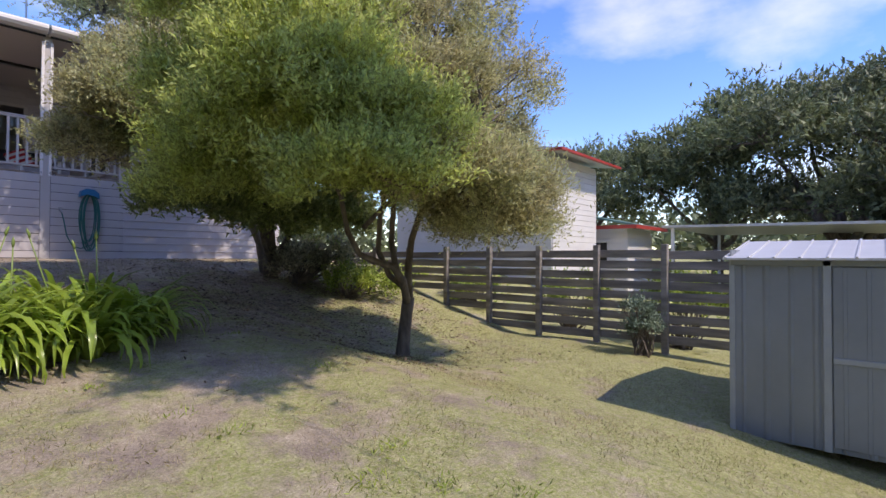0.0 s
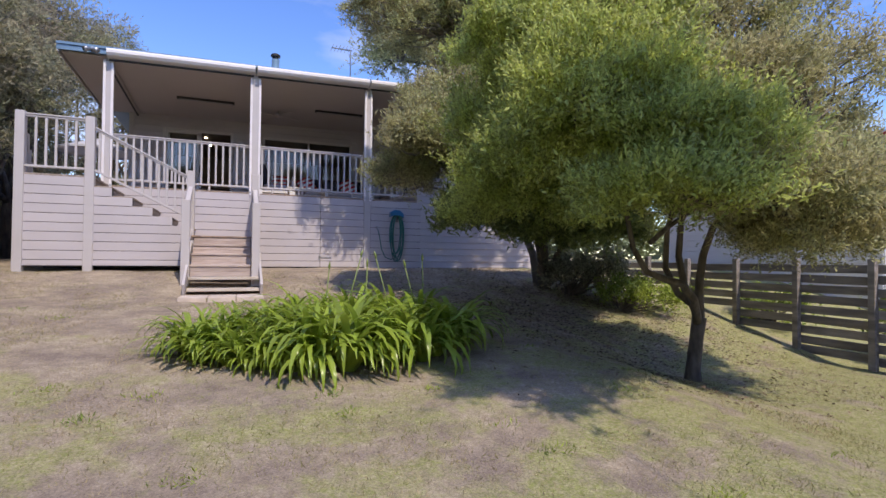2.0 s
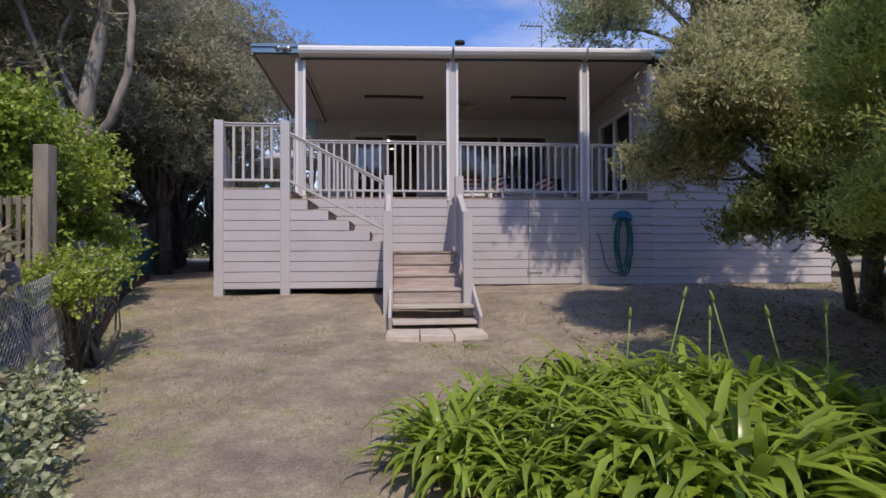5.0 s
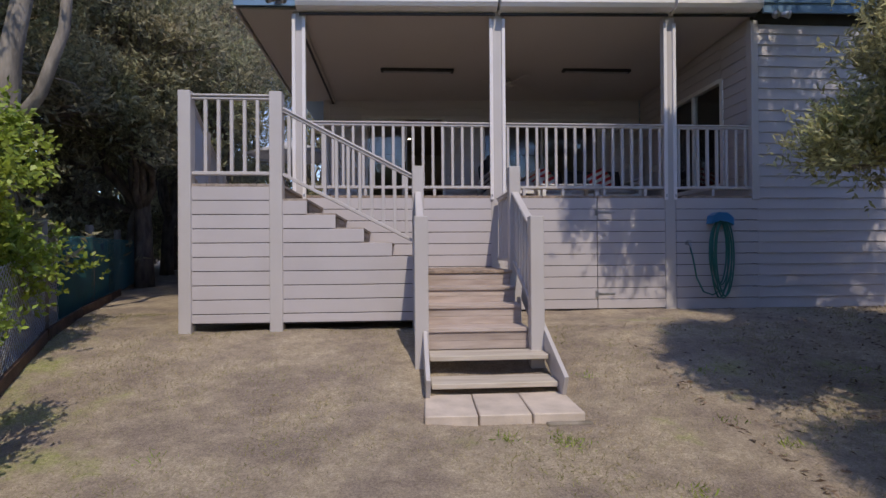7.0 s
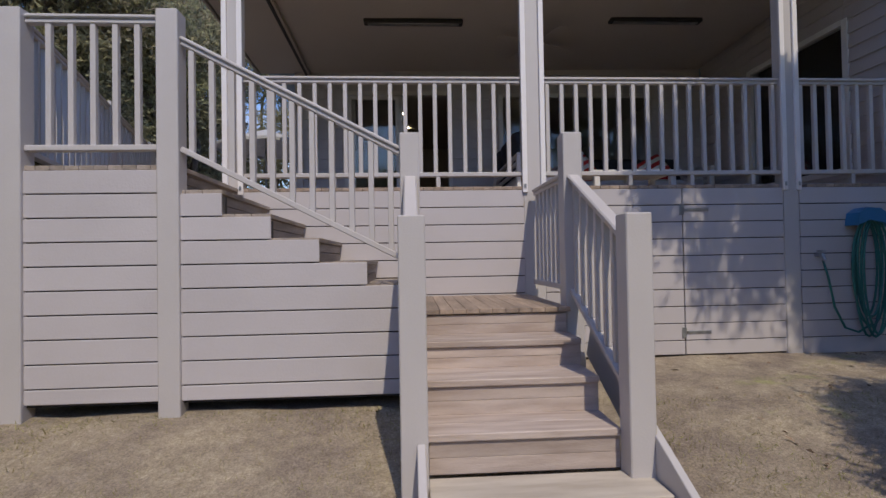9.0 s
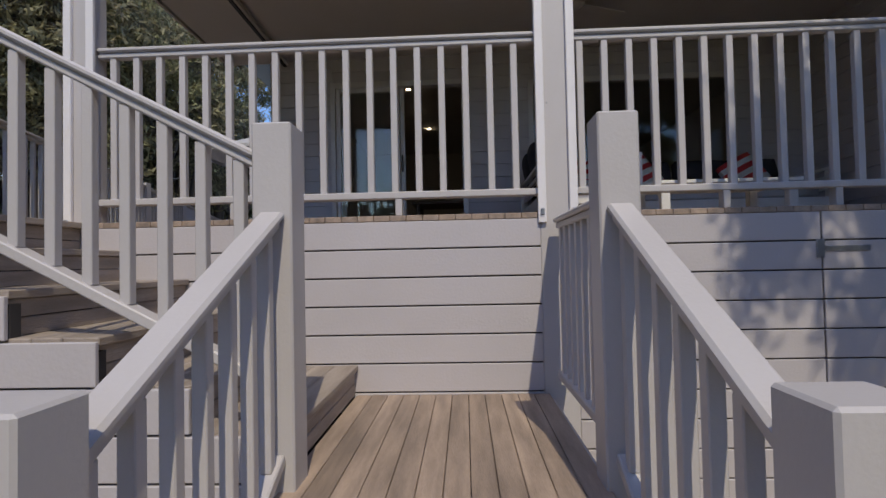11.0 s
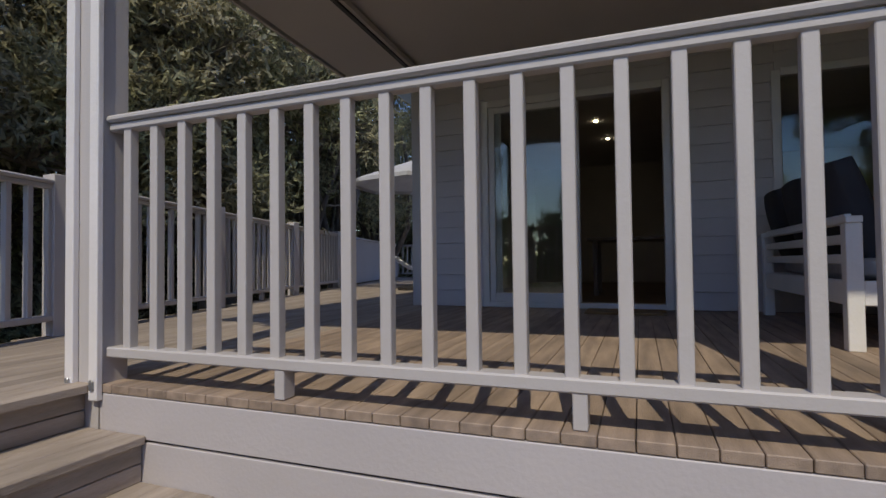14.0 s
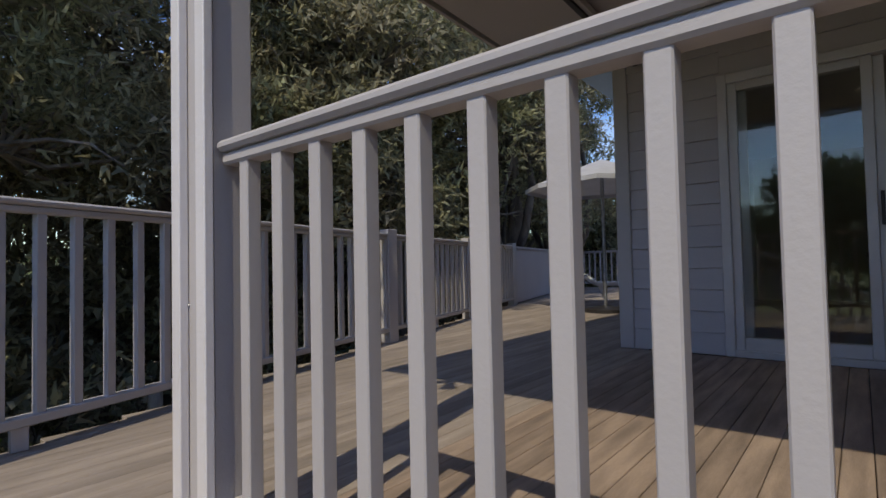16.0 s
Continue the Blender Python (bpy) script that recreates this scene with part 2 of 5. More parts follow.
def lawn_mat():
    """Dry lawn: straw, bare grey-brown earth and green patches."""
    m = bpy.data.materials.new("dry_lawn")
    m.use_nodes = True
    n, l = m.node_tree.nodes, m.node_tree.links
    b = n["Principled BSDF"]
    b.inputs["Roughness"].default_value = 0.95
    b.inputs["Specular IOR Level"].default_value = 0.15
    gm = n.new("ShaderNodeNewGeometry")

    def nz(scale, detail=6, rough=0.6):
        t = n.new("ShaderNodeTexNoise")
        t.inputs["Scale"].default_value, t.inputs["Detail"].default_value, t.inputs["Roughness"].default_value = scale, detail, rough
        l.new(gm.outputs["Position"], t.inputs["Vector"])
        return t.outputs["Fac"]

    def span(v, a, z):
        r = n.new("ShaderNodeMapRange")
        r.inputs["From Min"].default_value, r.inputs["From Max"].default_value = a, z
        l.new(v, r.inputs["Value"])
        return r.outputs["Result"]

    def mix(f, a, z):
        x = n.new("ShaderNodeMixRGB")
        l.new(f, x.inputs["Fac"])
        for s, v in (("Color1", a), ("Color2", z)):
            if isinstance(v, tuple):
                x.inputs[s].default_value = (*v, 1)
            else:
                l.new(v, x.inputs[s])
        return x.outputs["Color"]

    sep = n.new("ShaderNodeSeparateXYZ")
    l.new(gm.outputs["Position"], sep.inputs[0])
    straw = mix(span(nz(22, 8, 0.75), 0.30, 0.72), (0.51, 0.43, 0.325), (0.30, 0.24, 0.175))
    bare = mix(span(nz(34, 8, 0.8), 0.35, 0.65), (0.33, 0.27, 0.225), (0.22, 0.175, 0.14))
    earth = mix(span(nz(1.7, 8, 0.65), 0.42, 0.62), straw, bare)
    green = mix(span(nz(30, 8, 0.75), 0.4, 0.62), (0.27, 0.295, 0.10), (0.42, 0.375, 0.23))
    # greener down the slope and along the fences
    wet = n.new("ShaderNodeMath")
    wet.operation = "MULTIPLY_ADD"
    wet.inputs[1].default_value, wet.inputs[2].default_value = -0.020, -0.16
    l.new(sep.outputs["Y"], wet.inputs[0])
    east = n.new("ShaderNodeMath")
    east.operation = "MULTIPLY_ADD"
    east.inputs[1].default_value = 0.022
    l.new(sep.outputs["X"], east.inputs[0])
    l.new(wet.outputs[0], east.inputs[2])
    skew = n.new("ShaderNodeVectorMath")
    skew.operation = "DOT_PRODUCT"
    skew.inputs[1].default_value = (1.0, 0.37, 0.0)
    l.new(gm.outputs["Position"], skew.inputs[0])
    edge = n.new("ShaderNodeMapRange")
    edge.inputs["From Min"].default_value, edge.inputs["From Max"].default_value = -1.3, -3.0
    edge.inputs["To Max"].default_value = 0.26
    l.new(skew.outputs["Value"], edge.inputs["Value"])
    rim = n.new("ShaderNodeMath")
    l.new(east.outputs[0], rim.inputs[0])
    l.new(edge.outputs["Result"], rim.inputs[1])
    ad = n.new("ShaderNodeMath")
    l.new(rim.outputs[0], ad.inputs[0])
    l.new(nz(1.5, 9, 0.72), ad.inputs[1])
    col = mix(span(ad.outputs[0], 0.55, 0.68), earth, green)
    fine = n.new("ShaderNodeHueSaturation")
    l.new(col, fine.inputs["Color"])
    v = n.new("ShaderNodeMath")
    v.operation = "MULTIPLY_ADD"
    v.inputs[1].default_value, v.inputs[2].default_value = 1.7, 0.15
    l.new(nz(70, 4, 0.7), v.inputs[0])
    mott = n.new("ShaderNodeMath")
    mott.operation = "MULTIPLY_ADD"
    mott.inputs[1].default_value, mott.inputs[2].default_value = 0.9, 0.55
    l.new(nz(7, 6, 0.7), mott.inputs[0])
    both = n.new("ShaderNodeMath")
    both.operation = "MULTIPLY"
    l.new(v.outputs[0], both.inputs[0])
    l.new(mott.outputs[0], both.inputs[1])
    l.new(both.outputs[0], fine.inputs["Value"])
    l.new(fine.outputs["Color"], b.inputs["Base Color"])
    bp = n.new("ShaderNodeBump")
    bp.inputs["Strength"].default_value, bp.inputs["Distance"].default_value = 0.7, 0.03
    l.new(nz(55, 6, 0.75), bp.inputs["Height"])
    l.new(bp.outputs["Normal"], b.inputs["Normal"])
    return m


LAWN = lawn_mat()

# ---- builders ----
PLACE = {}
BOXES = {}


def thing(name, at, label, category="", group="", kind=""):
    ob = new(name)
    ob.location = at
    ob.empty_display_size = 0.1
    PLACE[ob] = Matrix.Translation(at)
    return tagged(ob, label, category, group, kind)


def adopt(ob, parent):
    """Parent ob, whose matrix_basis is its place in the world."""
    PLACE[ob] = ob.matrix_basis.copy()
    if parent is not None:
        ob.parent = parent
        ob.matrix_parent_inverse = PLACE[parent].inverted()
    return ob


def box_mesh(sx, sy, sz, bevel, material):
    key = (round(sx, 4), round(sy, 4), round(sz, 4), bevel, material.name)
    if key not in BOXES:
        bm = bmesh.new()
        bmesh.ops.create_cube(bm, size=1)
        bmesh.ops.scale(bm, vec=(sx, sy, sz), verts=bm.verts)
        if bevel:
            bmesh.ops.bevel(bm, geom=bm.edges[:], offset=min(bevel, 0.4 * min(sx, sy, sz)), segments=1, affect="EDGES")
        me = bpy.data.meshes.new("box")
        bm.to_mesh(me)
        bm.free()
        me.materials.append(material)
        BOXES[key] = me
    return BOXES[key]


def box(name, x0, x1, y0, y1, z0, z1, material, parent=None, label="", bevel=0.004, turn=None):
    """A bevelled block between the given planes; turn rotates it about its middle."""
    ob = new(name, box_mesh(x1 - x0, y1 - y0, z1 - z0, bevel, material))
    m = Matrix.Translation(((x0 + x1) / 2, (y0 + y1) / 2, (z0 + z1) / 2))
    ob.matrix_basis = m @ turn if turn else m
    if label:
        ob["label"] = label
    return adopt(ob, parent)


def beam(name, a, b, w, h, material, parent=None, label="", bevel=0.004):
    """A bar of w across and h high from a to b, upright in section."""
    a, b = Vector(a), Vector(b)
    d = b - a
    ob = new(name, box_mesh(d.length, w, h, bevel, material))
    flat = math.atan2(d.y, d.x)
    tilt = -math.asin(max(-1, min(1, d.z / d.length)))
    ob.matrix_basis = Matrix.Translation((a + b) / 2) @ Euler((0, tilt, flat)).to_matrix().to_4x4()
    if label:
        ob["label"] = label
    return adopt(ob, parent)


def part(name, bm, material, parent=None, label="", smooth=False):
    me = bpy.data.meshes.new(name)
    if smooth:
        for f in bm.faces:
            f.smooth = True
    bm.to_mesh(me)
    bm.free()
    me.materials.append(material)
    ob = new(name, me)
    if label:
        ob["label"] = label
    return adopt(ob, parent)


def tube(bm, pts, radii, sides=8):
    """A tapering tube through pts."""
    rings = []
    pts = [Vector(p) for p in pts]
    ref = Vector((0.31, 0.87, 0.21)).normalized()
    for i, p in enumerate(pts):
        d = (pts[min(i + 1, len(pts) - 1)] - pts[max(i - 1, 0)]).normalized()
        u = d.cross(ref)
        if u.length < 0.05:
            u = d.cross(Vector((1, 0, 0)))
        u.normalize()
        w = d.cross(u)
        r = float(radii[i]) if hasattr(radii, "__len__") else radii
        rings.append([bm.verts.new(p + r * (math.cos(2 * math.pi * k / sides) * u + math.sin(2 * math.pi * k / sides) * w)) for k in range(sides)])
    for a, b in zip(rings, rings[1:]):
        for k in range(sides):
            bm.faces.new((a[k], a[(k + 1) % sides], b[(k + 1) % sides], b[k]))
    for ring in (rings[0][::-1], rings[-1]):
        bm.faces.new(ring)


def lathe(bm, profile, centre, axis="z", sides=20):
    """A turned shape: profile rows of (radius, height)."""
    rings = []
    for r, h in profile:
        ring = []
        for k in range(sides):
            a = 2 * math.pi * k / sides
            p = (r * math.cos(a), r * math.sin(a), h)
            if axis == "y":
                p = (p[0], p[2], p[1])
            ring.append(bm.verts.new(Vector(p) + Vector(centre)))
        rings.append(ring)
    for a, b in zip(rings, rings[1:]):
        for k in range(sides):
            bm.faces.new((a[k], a[(k + 1) % sides], b[(k + 1) % sides], b[k]))
    bm.faces.new(rings[0][::-1])
    bm.faces.new(rings[-1])


def quads(name, verts, count, material, parent=None, label="", tri=False):
    """A mesh of count loose quads from an array of verts, four a quad."""
    k = 3 if tri else 4
    me = bpy.data.meshes.new(name)
    me.vertices.add(len(verts))
    me.vertices.foreach_set("co", np.ascontiguousarray(verts, dtype=np.float32).ravel())
    me.loops.add(count * k)
    me.loops.foreach_set("vertex_index", np.arange(count * k, dtype=np.int32))
    me.polygons.add(count)
    me.polygons.foreach_set("loop_start", np.arange(0, count * k, k, dtype=np.int32))
    me.update(calc_edges=True)
    me.materials.append(material)
    ob = new(name, me)
    if label:
        ob["label"] = label
    return adopt(ob, parent)


rng = np.random.default_rng(7)


def unit(v):
    return v / np.maximum(np.linalg.norm(v, axis=1, keepdims=True), 1e-6)


def leaves(base, way, length, width, face=None, slim=False):
    """Leaves from base along way: the verts of one diamond each, or of one triangle where slim."""
    side = unit(np.cross(way, rng.normal(size=way.shape) if face is None else face + rng.normal(size=way.shape) * 0.45))
    lift = unit(np.cross(side, way))
    mid = base + way * length[:, None] * 0.45 + lift * (length * 0.08)[:, None]
    tip = base + way * length[:, None]
    s = side * (width / 2)[:, None]
    if slim:
        return np.stack([base - s, base + s, tip], axis=1).reshape(-1, 3)
    return np.stack([base, mid - s, tip, mid + s], axis=1).reshape(-1, 3)


def clumps(blobs, per, size):
    """Centres of small clumps near the skins of the given ellipsoids (centre, radii)."""
    out, outward = [], []
    for (c, r), k in zip(blobs, per):
        d = unit(rng.normal(size=(k, 3)))
        d[:, 2] = np.where(d[:, 2] < -0.35, -d[:, 2] * 0.5, d[:, 2])
        s = rng.uniform(0.45, 1.0, k) ** 0.55
        s *= 1 + 0.22 * np.sin(d[:, 0] * 5 + c[0]) * np.cos(d[:, 1] * 6 + c[2])
        out.append(np.array(c) + d * s[:, None] * np.array(r))
        outward.append(d)
    return np.concatenate(out), np.concatenate(outward)


def foliage(blobs, per, sprigs, size, sprig, leaf, width, up=0.5, droop=0.0, slim=False):
    """Verts of a crown: clumps of sprigs, each sprig a short stalk set with leaves."""
    c, o = clumps(blobs, per, size)
    n = len(c) * sprigs
    g = np.repeat(c, sprigs, axis=0) + rng.normal(size=(n, 3)) * size * np.repeat(rng.uniform(0.5, 1.2, len(c)), sprigs)[:, None] * np.array([1, 1, 0.75])
    way = unit(np.repeat(o, sprigs, axis=0) * 0.7 + rng.normal(size=(n, 3)) * 0.55 + np.array([0, 0, up - droop]))
    per_sprig = 5
    at = np.repeat(g, per_sprig, axis=0) + np.repeat(way, per_sprig, axis=0) * (np.tile(np.linspace(0, 1, per_sprig), n) * sprig)[:, None]
    lw = unit(np.repeat(way, per_sprig, axis=0) * 0.8 + rng.normal(size=(n * per_sprig, 3)) * 0.6)
    ln = leaf * rng.uniform(0.6, 1.3, n * per_sprig)
    wd = width * rng.uniform(0.7, 1.3, n * per_sprig)
    face = np.repeat(np.repeat(o, sprigs, axis=0), per_sprig, axis=0) * 0.6 + np.array(SUN_TO) * 0.5 + np.array([0, 0, 0.25])
    return leaves(at, lw, ln, wd, face, slim), c


def limb_path(a, b, bend=0.12, steps=6):
    a, b = np.array(a, float), np.array(b, float)
    t = np.linspace(0, 1, steps)[:, None]
    off = (rng.normal(size=3) * np.sin(t * math.pi) + 0.5 * rng.normal(size=3) * np.sin(2 * t * math.pi)) * bend * np.linalg.norm(b - a) * 0.35
    return a + (b - a) * t + off


def tree(name, base, trunk, limbs, blobs, per, sprigs, size, sprig, leaf, width, leaf_mat, bark, label, up=0.5, droop=0.0, twigs=60, crown_label="", group="", slim=False, twig_bark=None):
    """trunk: rows of (point, radius); limbs: (start, end, thick, thin); twigs run from limb ends to clumps."""
    t = thing(name, base, label, "tree", group)
    bm = bmesh.new()
    tube(bm, [p for p, _ in trunk], [r for _, r in trunk], 10)
    part("trunk", bm, bark, t, smooth=True)
    ends = []
    for a, b, r0, r1 in limbs:
        pts = limb_path(a, b, 0.25, 7)
        bm = bmesh.new()
        tube(bm, pts, np.linspace(r0, r1, 7), 7)
        part("limb", bm, bark, t, smooth=True)
        ends += [pts[3], pts[5], pts[6]]
    verts, c = foliage(blobs, per, sprigs, size, sprig, leaf, width, up, droop, slim)
    if twigs and ends:
        bm = bmesh.new()
        e = np.array(ends)
        for k in rng.choice(len(c), min(twigs, len(c)), replace=False):
            j = np.argmin(np.linalg.norm(e - c[k], axis=1))
            tube(bm, limb_path(e[j], c[k], 0.3, 5), np.linspace(0.03, 0.008, 5), 4)
        tagged(part("twig_work", bm, twig_bark or bark, t), kind="stuff")
    quads("crown", verts, len(verts) // (3 if slim else 4), leaf_mat, t, crown_label, slim)
    return t

# ---- ground ----
GY = [-400, -20, -12.3, -11, -7.3, -3.4, -1.24, 0, 30, 400]
GZ = [-3.7, -3.4, -3.12, -2.86, -2.5, -2.10, -1.70, -1.65, -1.2, 0.5]
DY = [-25, -14, -11, -8.3, -6.6, -5, -3.2, 0, 8]
DZ = [0, -0.25, -0.38, -0.48, -0.66, -0.40, -0.05, 0, 0]


def gz(x, y):
    """The height of the ground: it falls from the house and dips under the trees."""
    s = np.clip((x - 5.5) / 3.0, 0, 1)
    s = s * s * (3 - 2 * s)
    foot = 0.11 * np.exp(-((x - 2.15) / 0.9) ** 2 - ((y + 2.75) / 0.6) ** 2)
    return np.interp(y, GY, GZ) + s * np.interp(y, DY, DZ) - foot


def ground_sheet():
    xs = np.concatenate([[-400, -200, -100, -60, -40, -25, -18], np.arange(-14, 24, 0.3), [26, 30, 40, 60, 100, 200, 400]])
    ys = np.concatenate([[-400, -200, -100, -60, -40, -30, -24], np.arange(-20, 18, 0.3), [20, 26, 40, 60, 100, 200, 400]])
    X, Y = np.meshgrid(xs, ys, indexing="ij")
    near = np.clip(1 - np.maximum(np.abs(X - 5) - 14, np.abs(Y + 3) - 14) / 6, 0, 1)
    Z = gz(X, Y) + near * (0.012 * np.sin(X * 2.3 + Y) * np.cos(Y * 1.9 - X * 0.7) + rng.normal(size=X.shape) * 0.006)
    nx, ny = X.shape
    me = bpy.data.meshes.new("ground")
    idx = np.arange(nx * ny).reshape(nx, ny)
    f = np.stack([idx[:-1, :-1], idx[1:, :-1], idx[1:, 1:], idx[:-1, 1:]], axis=-1).reshape(-1, 4)
    me.from_pydata(np.stack([X, Y, Z], axis=-1).reshape(-1, 3).tolist(), [], f.tolist())
    me.materials.append(LAWN)
    for p in me.polygons:
        p.use_smooth = True
    ob = new("ground", me)
    return tagged(ob, "dry patchy lawn sloping down from the house", "ground", kind="structure")


ground_sheet()

# ---- deck, skirt and stairs ----
RISE = 0.17
PITCH = 0.163
FRONT = -1.24
LAND = -6 * RISE


def left_edge(y):
    return -1.15 - 0.283 * (y + 1.24)


deck = thing("deck_floor", (2, 2, 0), "weathered brown timber decking with gaps between boards", "deck", kind="structure")
skirt = thing("wall_deck_skirt", (2, 0, -1.6), "lilac-white painted boards below the deck edge", "wall", kind="structure")
box("backing", -1.1, 6.5, 0.02, 0.06, -1.85, -0.07, BACKING, skirt, bevel=0)
box("backing", -1.16, -0.06, FRONT + 0.055, FRONT + 0.10, -1.62, -0.06, BACKING, skirt, bevel=0)
for k in range(5):
    box("backing", -0.06 + 0.315 * k, -0.06 + 0.315 * (k + 1), FRONT + 0.055, FRONT + 0.10, -1.62, -RISE * (k + 1) - 0.05, BACKING, skirt, bevel=0)


def skirt_rows(x0, x1, y, top, low):
    z = top
    while z > low + 0.03:
        zb = max(z - PITCH + 0.009, low)
        box("board", x0, x1, y, y + 0.02, zb, z, PAINT, skirt, bevel=0.003)
        z -= PITCH


skirt_rows(-0.02, 2.60, 0.0, -0.035, -1.12)
skirt_rows(2.80, 4.14, 0.0, -0.035, -1.63)
skirt_rows(4.15, 5.16, 0.0, -0.035, -1.63)
skirt_rows(5.33, 6.60, 0.0, -0.035, -1.70)
skirt_rows(-1.06, -0.165, FRONT + 0.03, -0.035, -1.60)
# boards below the flight cut to its steps
z = -0.035
while z > -1.57:
    zb = max(z - PITCH + 0.009, -1.60)
    k = max(0, min(5, math.floor((-z + 0.03) / RISE)))
    x_end = -0.085 + 0.327 * k if k < 5 else 1.47
    if x_end > 0.05:
        box("board", -0.035, x_end, FRONT + 0.03, FRONT + 0.05, zb, z, PAINT, skirt, bevel=0.003)
    z -= PITCH

# posts
posts = {}


def post(name, x0, x1, y0, y1, z0, z1, label):
    t = thing(name, ((x0 + x1) / 2, (y0 + y1) / 2, z0), label, "post", "deck posts", "structure")
    box("shaft", x0, x1, y0, y1, z0, z1, PAINT_RAIL, t, bevel=0.006)
    return t


post("corner_post", -1.19, -1.05, FRONT, FRONT + 0.14, -1.72, 1.06, "square lilac-white timber corner post of the deck")
post("stair_post", -0.175, -0.03, FRONT, FRONT + 0.14, -1.72, 1.06, "square lilac-white timber post at the stair head")
post("newel_post", 1.46, 1.595, FRONT, FRONT + 0.14, -1.72, 0.21, "square lilac-white timber newel post at the landing")
post("newel_post", 2.61, 2.745, FRONT, FRONT + 0.14, -1.80, 0.21, "square lilac-white timber newel post at the landing")
post("newel_post", 1.465, 1.60, -2.30, -2.165, -1.95, -0.455, "lower square timber newel post of the stairs")
post("newel_post", 2.60, 2.735, -2.30, -2.165, -1.95, -0.455, "lower square timber newel post of the stairs")


def roof_post(x0, x1, low, label):
    t = thing("verandah_post", ((x0 + x1) / 2, 0, low), label, "post", "verandah posts", "structure")
    box("shaft", x0, x1, 0.0, 0.115, low, 2.62, PAINT_RAIL, t, bevel=0.006)
    for xa in (x0 - 0.012, x1 - 0.035):
        box("blind_track", xa, xa + 0.047, -0.026, -0.001, -0.06, 2.52, BLINDBOX, t, "white aluminium blind track", bevel=0.003)
        box("bolt", xa + 0.012, xa + 0.034, -0.036, -0.026, -0.02, 0.02, STEEL, t, "steel bolt", bevel=0.004)
    for zz in (0.62, 1.66, 2.2):
        box("screw", (x0 + x1) / 2 - 0.05, (x0 + x1) / 2 - 0.042, -0.004, 0.002, zz, zz + 0.01, STEEL, t, bevel=0.002)
    return t


roof_post(-0.165, -0.005, -0.2, "square lilac-white verandah post with a blind track")
roof_post(2.60, 2.80, -1.75, "square lilac-white verandah post with blind tracks")
roof_post(5.165, 5.325, -1.75, "square lilac-white verandah post with blind tracks")


def rail_profile(a, b, parent, z_off=0.0, wide=0.085):
    """A moulded hand rail from a to b: cap over a narrower fillet."""
    a, b = Vector(a), Vector(b)
    beam("cap_rail", a + Vector((0, 0, -0.014)), b + Vector((0, 0, -0.014)), wide, 0.028, PAINT_RAIL, parent, bevel=0.009)
    beam("fillet_rail", a + Vector((0, 0, -0.044)), b + Vector((0, 0, -0.044)), wide * 0.62, 0.032, PAINT_RAIL, parent, bevel=0.006)


def balustrade(name, a, b, label, top=1.047, low=0.10, step=0.125, supports=(), group="deck rails", slim=0.038, even=False, first=None):
    """A railing over the line a-b (at floor level, may slope)."""
    a, b = Vector(a), Vector(b)
    t = thing(name, a, label, "railing", group)
    up = Vector((0, 0, 1))
    rail_profile(a + up * top, b + up * top, t)
    beam("bottom_rail", a + up * (low + 0.02), b + up * (low + 0.02), 0.07, 0.04, PAINT_RAIL, t, bevel=0.005)
    flat = Vector((b.x - a.x, b.y - a.y, 0))
    n = int((flat.length - first) / step) + 1 if first else max(1, round(flat.length / step))
    ang = math.atan2(flat.y, flat.x)
    for i in range(n):
        p = a.lerp(b, (first + step * i) / flat.length if first else (i + 1) / (n + 1) if even else (i + 0.5) / n)
        slope = abs(b.z - a.z) / max(flat.length, 0.01) * slim / 2
        box("baluster", p.x - slim / 2, p.x + slim / 2, p.y - slim / 2, p.y + slim / 2, p.z + low + 0.036, p.z + top - 0.05 - slope, PAINT_RAIL, t,
            bevel=0.003, turn=Matrix.Rotation(ang, 4, "Z"))
    for s in supports:
        p = a.lerp(b, s)
        box("support_block", p.x - 0.02, p.x + 0.02, p.y - 0.03, p.y + 0.03, p.z + 0.002, p.z + low + 0.002, PAINT_RAIL, t, bevel=0.003)
    return t


balustrade("deck_railing", (0.0, 0.05, 0), (2.60, 0.05, 0), "lilac-white timber deck railing with square balusters", step=0.1403, supports=(0.315, 0.69), first=0.09)
balustrade("deck_railing", (2.80, 0.05, 0), (5.165, 0.05, 0), "lilac-white timber deck railing with square balusters", step=0.141, supports=(0.12, 0.36, 0.62, 0.88), first=0.054)
balustrade("deck_railing", (5.325, 0.05, 0), (6.50, 0.05, 0), "short lilac-white timber deck railing beside the house wall", step=0.15, supports=(0.5,))
balustrade("deck_railing", (-1.05, FRONT + 0.07, 0), (-0.175, FRONT + 0.07, 0), "short lilac-white timber railing at the deck corner", top=1.03, step=0.175, even=True)
# stair railings
balustrade("stair_railing", (-0.03, FRONT + 0.07, -0.11), (1.46, FRONT + 0.07, -0.88), "sloping lilac-white timber railing of the upper flight", top=1.0, low=0.20, step=0.135, group="stair rails")
balustrade("stair_railing", (1.53, FRONT, -1.07), (1.53, -2.165, -1.545), "sloping lilac-white timber railing of the lower flight", top=0.98, low=0.14, step=0.125, group="stair rails")
balustrade("stair_railing", (2.675, FRONT, -1.07), (2.675, -2.165, -1.545), "sloping lilac-white timber railing of the lower flight", top=0.98, low=0.14, step=0.125, group="stair rails")
balustrade("stair_railing", (2.70, -0.07, LAND), (2.70, FRONT + 0.14, LAND), "level lilac-white railing beside the stair landing", top=0.98, low=0.10, step=0.13, group="stair rails")

